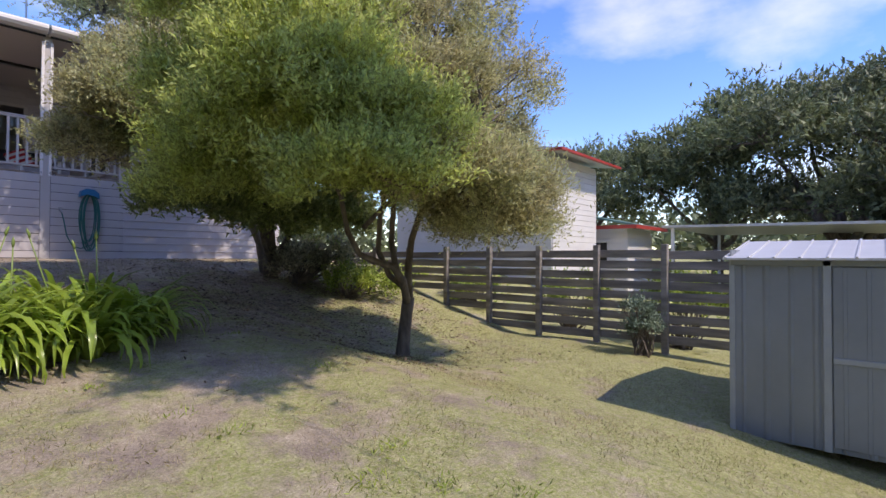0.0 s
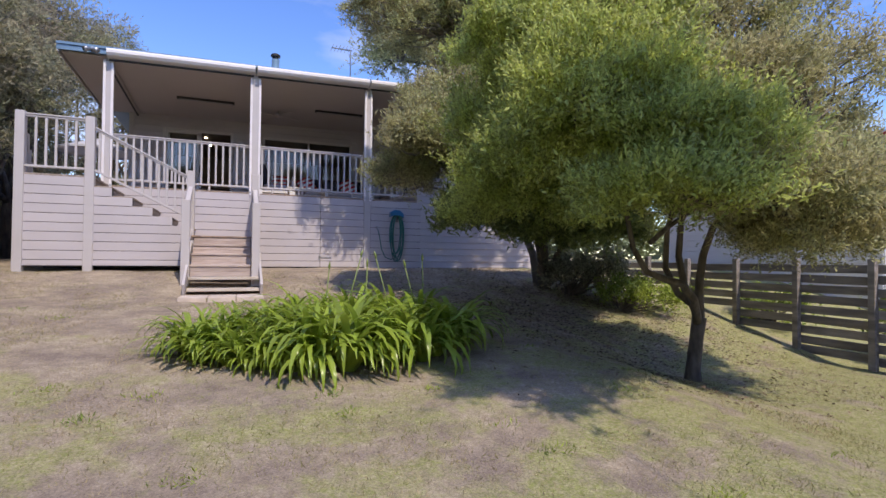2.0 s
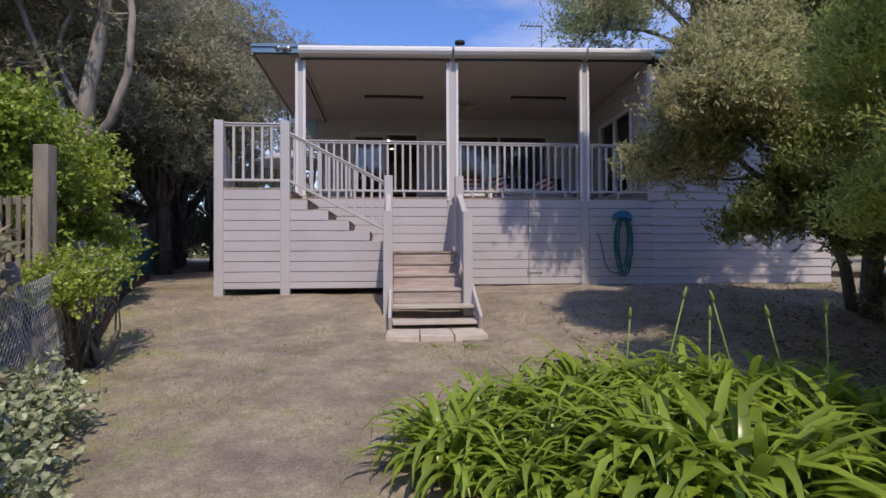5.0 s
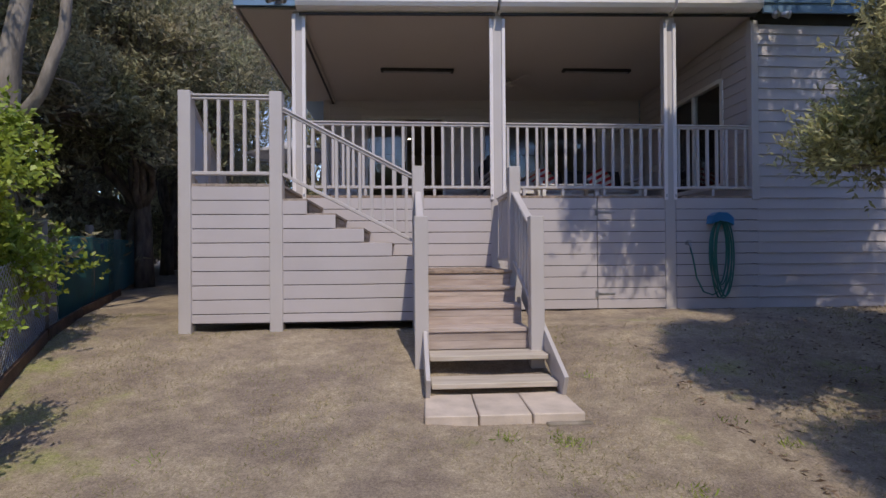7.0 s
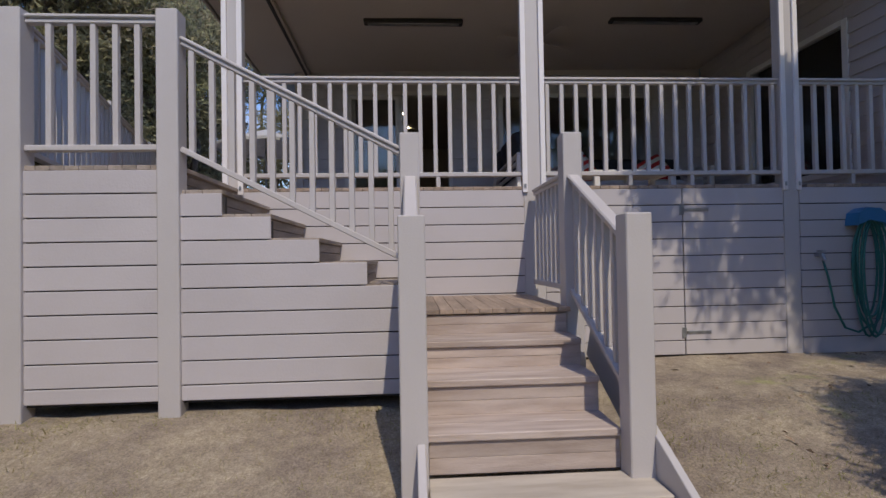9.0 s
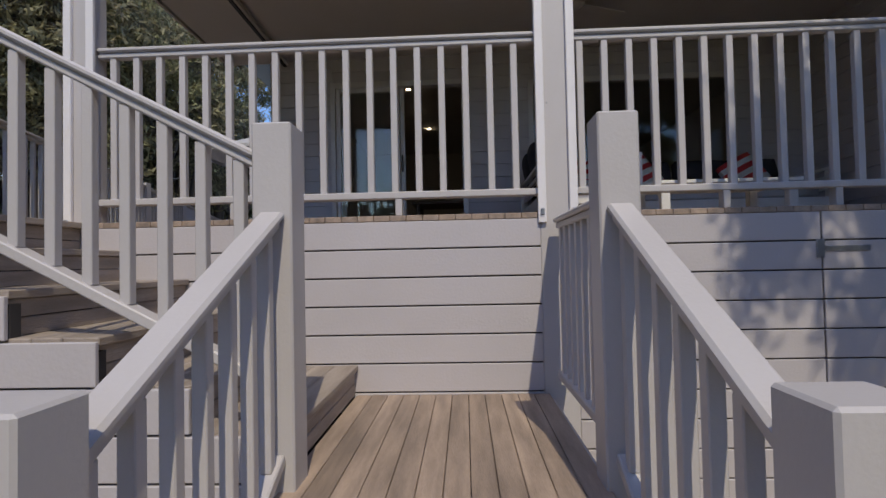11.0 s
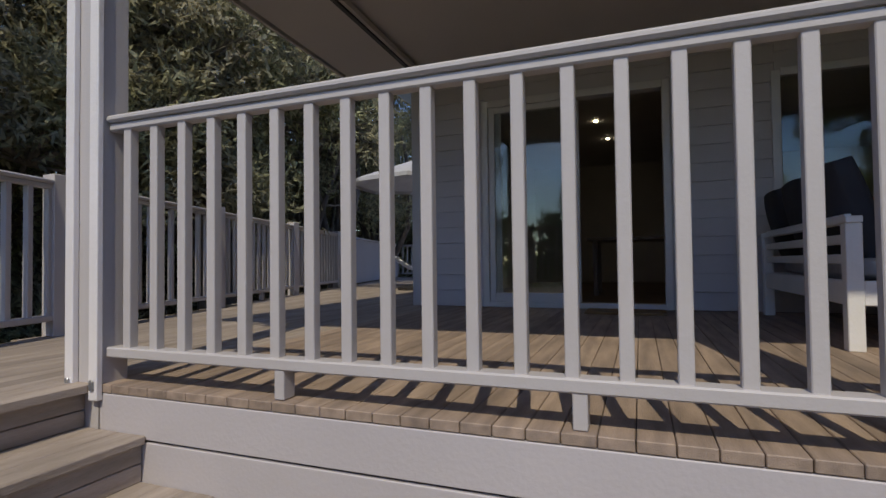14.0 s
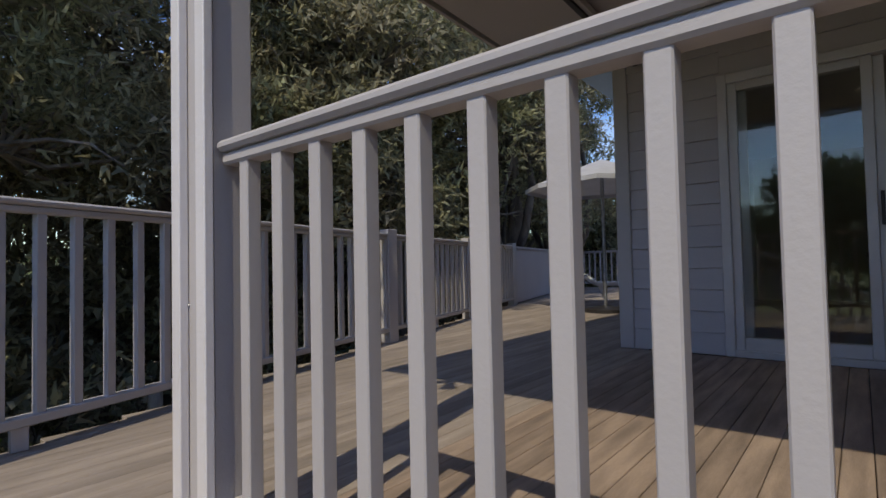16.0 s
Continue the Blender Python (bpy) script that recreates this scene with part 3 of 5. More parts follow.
# pale timber stairs
upper = thing("upper_stairs", (0.7, -0.6, LAND), "weathered timber steps up to the deck", "stairs", kind="structure")
for k in range(1, 6):
    x1 = -0.105 + 0.327 * k
    for j in range(3):
        box("tread_board", x1 - 0.342 + j * 0.114, x1 - 0.342 + j * 0.114 + 0.111 + (0.02 if j == 2 else 0), FRONT + 0.052, -0.003,
            -RISE * k - 0.032, -RISE * k, DECK_GREY, upper, bevel=0.004)
    for zz in (0, 1):
        zt = -RISE * k - 0.034 - zz * 0.07
        box("riser_board", x1 - 0.022, x1 - 0.003, FRONT + 0.052, -0.003, zt - 0.066, zt, DECK_GREY, upper, bevel=0.003)
box("riser_board", -0.107, -0.088, FRONT + 0.052, -0.003, -0.102, -0.034, DECK_GREY, upper, bevel=0.003)
box("riser_board", -0.107, -0.088, FRONT + 0.052, -0.003, -0.168, -0.106, DECK_GREY, upper, bevel=0.003)

landing = thing("stair_landing", (2.1, -0.6, LAND), "weathered timber landing boards between two flights", "landing", kind="structure")
nb = 12
for j in range(nb):
    w = 1.095 / nb
    x0 = 1.535 + j * w
    box("landing_board", x0 + 0.001, x0 + w - 0.002, FRONT - 0.045, -0.003, LAND - 0.032, LAND, DECK, landing, bevel=0.0025)
box("joist", 1.60, 2.61, FRONT, FRONT + 0.045, LAND - 0.17, LAND - 0.033, TREAD, landing)
box("skirt_panel", 2.64, 2.66, FRONT + 0.14, 0.0, -1.8, LAND - 0.035, PAINT, landing)

lower = thing("lower_stairs", (2.1, -2.2, -2.1), "pale weathered timber steps up from the lawn", "stairs", kind="structure")
STEPS = [LAND, -1.19, -1.36, -1.56, -1.77, -1.95]
for k in range(1, 6):
    z = STEPS[k]
    wide = 2.60 if k < 4 else 2.72
    y1 = FRONT - 0.02 - 0.30 * (k - 1)
    if k < 4:
        box("tread", 1.60, wide, y1 - 0.325, y1 - 0.161, z - 0.04, z, TREAD, lower, bevel=0.005)
        box("tread", 1.60, wide, y1 - 0.1595, y1, z - 0.04, z, TREAD, lower, bevel=0.003)
    else:
        box("tread", 1.60, wide, y1 - 0.335, y1 - 0.04, z - 0.048, z, TREAD_PALE, lower, bevel=0.006)
    if k < 5:
        half = (STEPS[k - 1] - z - 0.042) / 2
        box("riser", 1.605, 2.60, y1 - 0.006, y1 + 0.014, z, z + half - 0.001, TREAD, lower, bevel=0.002)
        box("riser", 1.605, 2.60, y1 - 0.006, y1 + 0.014, z + half + 0.001, z + 2 * half, TREAD, lower, bevel=0.002)
for x0 in (1.545, 2.725):
    beam("stringer", (x0 + 0.02, -1.35, LAND - 0.22), (x0 + 0.02, -2.90, -1.985), 0.04, 0.24, PAINT_RAIL, lower, "white painted stringer", bevel=0.004)

for i in range(3):
    x0 = 1.53 + i * 0.415
    p = box("paver", x0, x0 + 0.405, -3.36, -2.76, -2.14, -2.05, CONCRETE, None, bevel=0.008, turn=Matrix.Rotation(radians(-2.0 + 0.6 * i), 4, "Z"))
    tagged(p, "pale square concrete paver at the stair foot", "paver", "pavers")
edge_brick = box("timber_offcut", 2.45, 2.80, -3.42, -3.36, -2.18, -2.11, LOG, None, bevel=0.008)
tagged(edge_brick, "weathered timber offcut beside the pavers", "timber")

# ---- house ----
BACK = 3.67
house = thing("wall_house", (3, BACK, 0), "lilac-grey weatherboard house walls round the verandah", "wall", kind="structure")


def cladding(parent, axis, at, a0, a1, z0, z1, face, step=PITCH, name="weatherboard"):
    """Lapped boards on a wall; face is the sign of the side that they look to."""
    z = z0
    while z < z1 - 0.02:
        zt = min(z + step + 0.012, z1)
        tilt = math.atan2(0.020, step) * face
        if axis == "y":
            y = at + face * 0.012
            box(name, a0, a1, y - 0.008, y + 0.008, z, zt, PAINT, parent, bevel=0.002, turn=Matrix.Rotation(tilt, 4, "X"))
        else:
            x = at + face * 0.012
            box(name, x - 0.008, x + 0.008, a0, a1, z, zt, PAINT, parent, bevel=0.002, turn=Matrix.Rotation(-tilt, 4, "Y"))
        z += step


# back wall with the door and window openings
DX0, DX1, DTOP = 0.48, 2.21, 2.075
WX0, WX1, WZ0, WZ1 = 3.05, 5.6, 0.75, 2.05
for x0, x1, z0, z1 in ((-0.3, DX0, 0, 2.6), (DX0, DX1, DTOP, 2.6), (DX1, WX0, 0, 2.6), (WX0, WX1, 0, WZ0), (WX0, WX1, WZ1, 2.6), (WX1, 6.5, 0, 2.6)):
    box("wall_core", x0, x1, BACK + 0.03, BACK + 0.14, z0, z1, ROOM, house, bevel=0)
    cladding(house, "y", BACK + 0.018, x0, x1, z0 + 0.0, min(z1, 2.5), -1)
# side wall on the right of the verandah, with a window
SX = 6.52
SY0, SY1 = 0.75, 2.4
for y0, y1, z0, z1 in ((0.1, SY0, 0, 2.7), (SY0, SY1, 1.99, 2.7), (SY0, SY1, 0, 0.25), (SY1, BACK, 0, 2.7)):
    box("wall_core", SX + 0.03, SX + 0.14, y0, y1, z0, z1, ROOM, house, bevel=0)
    cladding(house, "x", SX + 0.018, y0, y1, z0, min(z1, 2.6), -1)
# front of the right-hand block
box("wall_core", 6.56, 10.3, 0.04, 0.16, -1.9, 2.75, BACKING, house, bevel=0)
cladding(house, "y", 0.03, 6.60, 10.3, -1.66, 2.56, -1)
box("corner_stop", 6.49, 6.60, -0.02, 0.10, -0.06, 2.6, PAINT_RAIL, house, bevel=0.004)
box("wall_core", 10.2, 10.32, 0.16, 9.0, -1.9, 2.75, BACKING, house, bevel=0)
cladding(house, "x", 10.30, 0.1, 9.0, -1.66, 2.56, 1)
# left end of the house
box("wall_core", -0.28, -0.17, BACK + 0.15, 10.0, -1.5, 2.6, ROOM, house, bevel=0)
cladding(house, "x", -0.28, BACK + 0.1, 10.0, 0, 2.5, -1)
box("corner_stop", -0.325, -0.21, BACK - 0.03, BACK + 0.10, 0.0, 2.5, PAINT_RAIL, house, bevel=0.004)
box("wall_core", -0.28, 10.3, 9.9, 10.05, -1.8, 2.75, ROOM, house, bevel=0)

# dark room behind the glass
room = thing("interior_room", (3, 6, 0), "dim living room behind the glass doors", "room", kind="structure")
box("room_floor", -0.15, 6.55, BACK + 0.15, 9.85, -0.05, 0.0, ROOMFLOOR, room, bevel=0)
box("room_ceiling", -0.15, 6.55, BACK + 0.15, 9.85, 2.45, 2.5, ROOM, room, bevel=0)
box("room_wall", 6.5, 6.55, BACK + 0.15, 9.85, 0, 2.45, ROOM, room, bevel=0)
for i, (x, y) in enumerate(((1.35, 5.0), (1.4, 6.2), (1.5, 7.4), (3.8, 5.5))):
    bm = bmesh.new()
    lathe(bm, [(0.02, -0.012), (0.024, 0.0)], (x, y, 2.447))
    d = part("downlight", bm, GLOW)
    tagged(d, "small glowing round downlight in the room ceiling", "light", "downlights")
table = thing("dining_table", (2.2, 6.0, 0), "dark timber dining table inside the room", "table")
box("tabletop", 1.3, 3.0, 5.6, 6.5, 0.71, 0.75, ROOMFLOOR, table)
for x, y in ((1.4, 5.7), (2.9, 5.7), (1.4, 6.4), (2.9, 6.4)):
    box("leg", x - 0.03, x + 0.03, y - 0.03, y + 0.03, 0, 0.71, ROOMFLOOR, table)

# sliding door
door = thing("door_1", (1.34, BACK, 0), "aluminium glass sliding door, half open", "door", kind="structure")
FY0, FY1 = BACK - 0.03, BACK + 0.10
box("frame", DX0 - 0.02, DX0 + 0.045, FY0, FY1, 0.0, DTOP + 0.02, ALU, door)
box("frame", DX1 - 0.045, DX1 + 0.02, FY0, FY1, 0.0, DTOP + 0.02, ALU, door)
box("frame", DX0 + 0.045, DX1 - 0.045, FY0, FY1, DTOP - 0.05, DTOP + 0.02, ALU, door)
box("sill", DX0 + 0.045, DX1 - 0.045, FY0, FY1, 0.0, 0.05, ALU, door)


def sash(x0, x1, y, z0, z1, parent):
    for a, b, c, d in ((x0, x0 + 0.06, z0, z1), (x1 - 0.06, x1, z0, z1), (x0 + 0.06, x1 - 0.06, z0, z0 + 0.09), (x0 + 0.06, x1 - 0.06, z1 - 0.06, z1)):
        box("sash_rail", a, b, y - 0.02, y + 0.02, c, d, ALU, parent)
    g = box("pane", x0 + 0.06, x1 - 0.06, y - 0.003, y + 0.003, z0 + 0.09, z1 - 0.06, GLASS, parent, bevel=0)
    g.visible_shadow = False


sash(DX0 + 0.045, 1.36, BACK + 0.02, 0.05, DTOP - 0.05, door)
sash(DX0 + 0.10, 1.42, BACK + 0.07, 0.05, DTOP - 0.05, door)
box("door_handle", 1.375, 1.395, BACK + 0.02, BACK + 0.05, 0.92, 1.14, BLACK, door, "black door handle")
# wide back window and side window
win = thing("window_1", (4.3, BACK, 1.3), "wide dark verandah window in a pale frame", "window", kind="structure")
for a, b, c, d in ((WX0 - 0.03, WX0 + 0.04, WZ0, WZ1), (WX1 - 0.04, WX1 + 0.03, WZ0, WZ1), (WX0 + 0.04, WX1 - 0.04, WZ1 - 0.05, WZ1 + 0.02), (4.3, 4.35, WZ0 + 0.05, WZ1 - 0.05)):
    box("window_frame", a, b, BACK - 0.02, BACK + 0.08, c, d, ALU, win)
box("window_sill", WX0 - 0.03, WX1 + 0.03, BACK - 0.05, BACK + 0.08, WZ0 - 0.04, WZ0 + 0.05, ALU, win)
for a, b in ((WX0 + 0.04, 4.3), (4.35, WX1 - 0.04)):
    g = box("pane", a, b, BACK + 0.03, BACK + 0.036, WZ0 + 0.05, WZ1 - 0.05, GLASS, win, bevel=0)
    g.visible_shadow = False
win2 = thing("window_2", (SX, 1.5, 1.2), "tall dark side window in a white frame", "window", kind="structure")
for a, b, c, d in ((SY0 - 0.05, SY0 + 0.03, 0.25, 1.99), (SY1 - 0.03, SY1 + 0.05, 0.25, 1.99), (SY0 + 0.03, SY1 - 0.03, 1.93, 2.0), (SY0 + 0.03, SY1 - 0.03, 0.22, 0.29), (1.55, 1.60, 0.29, 1.93)):
    box("window_frame", SX - 0.02, SX + 0.08, a, b, c, d, WHITE, win2)
for a, b in ((SY0 + 0.03, 1.55), (1.60, SY1 - 0.03)):
    g = box("pane", SX + 0.03, SX + 0.036, a, b, 0.29, 1.93, GLASS, win2, bevel=0)
    g.visible_shadow = False
# near-black sheet close behind the side window, its colour standing in for room shade
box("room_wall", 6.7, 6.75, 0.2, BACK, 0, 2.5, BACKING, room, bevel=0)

# roof and ceiling
def slab(name, pts, thick, material, parent=None, label=""):
    bm = bmesh.new()
    lo = [bm.verts.new(p) for p in pts]
    hi = [bm.verts.new((p[0], p[1], p[2] + thick)) for p in pts]
    bm.faces.new(lo[::-1])
    bm.faces.new(hi)
    n = len(pts)
    for i in range(n):
        bm.faces.new((lo[i], lo[(i + 1) % n], hi[(i + 1) % n], hi[i]))
    return part(name, bm, material, parent, label)


XL = -0.93
ceil = slab("ceiling", [(XL + 0.06, -0.05, 2.55), (6.5, -0.05, 2.66), (6.5, BACK + 0.02, 2.50), (XL + 0.06, BACK + 0.02, 2.39)], 0.03, SOFFIT)
tagged(ceil, "beige painted verandah ceiling sloping to the house", "ceiling", kind="structure")
roof = thing("roof", (3, 4, 2.8), "low blue-grey metal roof over house and verandah", "roof", kind="structure")
slab("roof_sheet", [(XL, -0.16, 2.67), (10.6, -0.16, 2.87), (10.6, 10.3, 2.78), (XL, 10.3, 2.55)], 0.05, ROOF, roof)
beam("fascia", (XL, -0.12, 2.63), (-0.08, -0.12, 2.645), 0.03, 0.13, ROOF, roof)
beam("fascia", (6.6, -0.12, 2.735), (10.6, -0.12, 2.81), 0.03, 0.15, ROOF, roof)
beam("barge_board", (XL + 0.015, -0.12, 2.60), (XL + 0.015, BACK + 0.05, 2.46), 0.03, 0.15, SOFFIT, roof)
beam("blind_track", (-0.12, 0.1, 2.50), (-0.12, BACK - 0.05, 2.36), 0.10, 0.05, SOFFIT, roof)
beam("blind_track", (-0.12, 0.1, 2.47), (-0.12, BACK - 0.05, 2.335), 0.04, 0.03, BLACK, roof)


def blind_cassette(x0, x1):
    t = thing("rolled_blind", ((x0 + x1) / 2, -0.12, 2.6), "rolled outdoor blind in a long white cassette", "blind", "rolled blinds")
    z0, z1 = 2.52 + 0.022 * x0, 2.52 + 0.022 * x1
    bm = bmesh.new()
    prof = [(-0.02, 0.0), (-0.20, 0.035), (-0.235, 0.085), (-0.235, 0.135), (-0.20, 0.175), (-0.02, 0.19)]
    rings = [[bm.verts.new((x, y, z + h)) for y, h in prof] for x, z in ((x0, z0), (x1, z1))]
    for k in range(len(prof)):
        k2 = (k + 1) % len(prof)
        bm.faces.new((rings[0][k], rings[0][k2], rings[1][k2], rings[1][k]))
    bm.faces.new(rings[0][::-1])
    bm.faces.new(rings[1])
    part("cassette", bm, BLINDBOX, t, smooth=False)
    beam("hem_bar", (x0 + 0.02, -0.07, z0 - 0.02), (x1 - 0.02, -0.07, z1 - 0.02), 0.03, 0.035, BLACK, t, "dark hem bar")
    return t


for x0, x1 in ((-0.09, 2.68), (2.72, 5.22), (5.26, 6.55)):
    blind_cassette(x0, x1)


def strip_heater(x0, x1):
    zc = 2.52 + 0.017 * x0
    t = thing("strip_heater", ((x0 + x1) / 2, 1.98, zc), "black ceiling-mounted strip heater", "heater", "strip heaters")
    box("body", x0, x1, 1.92, 2.05, zc - 0.09, zc - 0.035, BLACK, t, bevel=0.01)
    box("element", x0 + 0.05, x1 - 0.05, 1.95, 2.02, zc - 0.098, zc - 0.088, STEEL, t)
    for x in (x0 + 0.25, x1 - 0.25):
        box("bracket", x - 0.02, x + 0.02, 1.96, 2.0, zc - 0.04, zc, BLACK, t)


strip_heater(0.95, 2.26)
strip_heater(4.27, 5.55)
fan = thing("ceiling_fan", (3.35, 2.4, 2.3), "still pale ceiling fan under the verandah ceiling", "fan")
bm = bmesh.new()
lathe(bm, [(0.02, 0.16), (0.02, 0.05), (0.10, 0.04), (0.12, 0.0), (0.06, -0.05)], (3.35, 2.4, 2.38))
part("motor", bm, SOFFIT, fan, smooth=True)
for k in range(4):
    a = k * math.pi / 2 + 0.4
    beam("blade", (3.35 + 0.1 * math.cos(a), 2.4 + 0.1 * math.sin(a), 2.37), (3.35 + 0.62 * math.cos(a), 2.4 + 0.62 * math.sin(a), 2.37), 0.11, 0.012, SOFFIT, fan)


def flood_light(x, z):
    t = thing("flood_light", (x, -0.17, z), "small grey twin floodlight under the eave", "light", "floodlights")
    bm = bmesh.new()
    lathe(bm, [(0.05, 0), (0.05, 0.03)], (x, -0.17, z), "y", 14)
    part("base", bm, STEEL, t)
    for s in (-1, 1):
        bm = bmesh.new()
        tube(bm, [(x, -0.19, z - 0.01), (x + s * 0.06, -0.24, z - 0.03), (x + s * 0.10, -0.30, z - 0.06)], [0.02, 0.035, 0.055], 12)
        part("lamp_head", bm, STEEL, t, smooth=True)


flood_light(-0.33, 2.64)
flood_light(6.78, 2.62)
flue = thing("chimney_flue", (3.39, 4.34, 2.7), "blue-grey steel chimney flue with a dark cap", "chimney")
bm = bmesh.new()
lathe(bm, [(0.115, 2.6), (0.115, 4.62)], (3.39, 4.34, 0))
part("pipe", bm, ROOF, flue, smooth=True)
bm = bmesh.new()
lathe(bm, [(0.085, 4.62), (0.085, 4.70), (0.14, 4.71), (0.14, 4.77), (0.06, 4.81)], (3.39, 4.34, 0))
part("cowl", bm, BLACK, flue)
aer = thing("antenna", (5.71, 4.45, 2.7), "thin pale television antenna on the roof", "antenna")
bm = bmesh.new()
tube(bm, [(5.71, 4.45, 2.7), (5.71, 4.45, 5.33)], 0.02, 6)
part("mast", bm, STEEL, aer)
bm = bmesh.new()
tube(bm, [(5.10, 4.45, 5.33), (5.76, 4.45, 5.33)], 0.02, 6)
for k in range(6):
    x = 5.12 + 0.11 * k
    tube(bm, [(x, 4.17, 5.34), (x, 4.73, 5.34)], 0.008, 4)
part("boom", bm, STEEL, aer)

# ---- hose, hinges ----
hr = thing("hose_hanger", (5.93, -0.03, -0.3), "blue plastic hose hanger on the painted boards", "hose hanger")
bm2 = bmesh.new()
pr = [(5.78, -0.42), (5.80, -0.30), (5.88, -0.25), (6.02, -0.26), (6.10, -0.33), (6.11, -0.44), (6.02, -0.39), (5.90, -0.37)]
fr = [bm2.verts.new((x, -0.16, z)) for x, z in pr]
bk = [bm2.verts.new((x, -0.005, z)) for x, z in pr]
bm2.faces.new(fr[::-1])
bm2.faces.new(bk)
for k in range(len(pr)):
    k2 = (k + 1) % len(pr)
    bm2.faces.new((fr[k], fr[k2], bk[k2], bk[k]))
part("holder", bm2, REEL, hr)
hz = thing("garden_hose", (5.93, -0.05, -0.9), "coiled dark green garden hose hanging on the wall", "hose")
for k in range(6):
    bm = bmesh.new()
    ox, oz, w, h = rng.normal() * 0.025, rng.normal() * 0.04, 0.135 + rng.normal() * 0.015, 0.50 + rng.normal() * 0.05
    n = 26
    tube(bm, [(5.95 + ox + w * math.sin(2 * math.pi * i / n) * (1 + 0.1 * math.cos(2 * math.pi * i / n)), -0.06 - 0.012 * k, -0.36 - h + h * math.cos(2 * math.pi * i / n) + oz * (1 - math.cos(2 * math.pi * i / n)) / 2) for i in range(n + 1)], 0.011, 6)
    part("coil", bm, HOSE, hz, smooth=True)
bm = bmesh.new()
tube(bm, [(5.50, -0.06, -0.75), (5.53, -0.08, -0.9), (5.58, -0.09, -1.2), (5.68, -0.09, -1.4), (5.82, -0.08, -1.45), (5.95, -0.08, -1.38)], 0.011, 6)
part("tail", bm, HOSE, hz, smooth=True)
tap = thing("garden_tap", (5.48, -0.05, -0.72), "brass garden tap on the painted wall", "tap")
bm = bmesh.new()
tube(bm, [(5.48, 0.0, -0.70), (5.48, -0.08, -0.70), (5.49, -0.10, -0.75)], 0.02, 8)
part("spout", bm, STEEL, tap)
bm = bmesh.new()
lathe(bm, [(0.035, 0), (0.035, 0.015)], (5.48, -0.07, -0.67))
part("handle", bm, STEEL, tap)
for zz in (-0.24, -1.42):
    h = thing("gate_hinge", (4.16, -0.01, zz), "pale painted steel strap hinge on the skirt door", "hinge", "hinges")
    box("strap", 4.16, 4.40, -0.008, -0.001, zz - 0.015, zz + 0.015, STEEL, h, bevel=0.002)
    box("leaf", 4.11, 4.155, -0.01, -0.001, zz - 0.05, zz + 0.05, STEEL, h, bevel=0.002)

# ---- deck railing on the skewed side, furniture ----
pts = [(left_edge(y) + 0.06, y) for y in (FRONT + 0.14, 0.9, 2.85, 4.9, 7.0)]
for i, ((xa, ya), (xb, yb)) in enumerate(zip(pts, pts[1:])):
    balustrade("deck_railing", (xa, ya, 0), (xb, yb, 0), "grey-white timber railing along the skewed deck side", top=1.03, step=0.15, supports=(0.5,))
    t = thing("rail_post", (xb, yb, 0), "square grey-white timber railing post", "post", "rail posts", "structure")
    box("shaft", xb - 0.06, xb + 0.06, yb - 0.06, yb + 0.06, -0.03, 1.07, PAINT_RAIL, t)
xs, ys = pts[-1]
screen = thing("solid_screen", (xs - 0.7, ys + 2.5, 0), "grey solid panel screen along the far deck side", "screen", kind="structure")
beam("panel", (xs - 0.02, ys + 0.07, 0.50), (xs - 1.75, ys + 6.2, 0.50), 0.03, 0.95, PAINT, screen)
beam("cap_rail", (xs - 0.02, ys + 0.07, 1.0), (xs - 1.75, ys + 6.2, 1.0), 0.09, 0.04, PAINT_RAIL, screen)
balustrade("deck_railing", (-5.35, 13.45, 0), (-0.2, 13.45, 0), "white far end deck railing in sunlight", top=1.03, step=0.16)

# umbrella over the far deck
umb = thing("patio_umbrella", (-1.6, 6.5, 0), "pale grey square patio umbrella, open", "umbrella")
bm = bmesh.new()
apex = bm.verts.new((-1.6, 6.55, 2.2))
ring = []
for k in range(8):
    a = k * math.pi / 4 + 0.33
    ring.append(bm.verts.new((-1.6 + 1.12 * math.cos(a), 6.55 + 1.12 * math.sin(a), 1.82 - (0.03 if k % 2 else 0))))
low = [bm.verts.new((v.co.x, v.co.y, v.co.z - 0.06)) for v in ring]
for k in range(8):
    bm.faces.new((apex, ring[k], ring[(k + 1) % 8]))
    bm.faces.new((ring[k], low[k], low[(k + 1) % 8], ring[(k + 1) % 8]))
cn_ = part("canopy", bm, CANVAS, umb)
so = cn_.modifiers.new("thick", "SOLIDIFY")
so.thickness = 0.006
bm = bmesh.new()
tube(bm, [(-1.6, 6.55, 0.0), (-1.6, 6.55, 2.19)], 0.025, 10)
part("pole", bm, STEEL, umb)
bm = bmesh.new()
lathe(bm, [(0.3, 0.0), (0.3, 0.05), (0.06, 0.09)], (-1.6, 6.55, 0.0))
part("base", bm, BLACK, umb)

lounger = thing("sun_lounger", (-1.6, 8.6, 0), "white sun lounger with a raised back on the deck", "lounger")
LO = Matrix.Translation((-2.3, 7.9, 0)) @ Matrix.Rotation(radians(20), 4, "Z")


def lo(*p):
    return LO @ Vector(p)


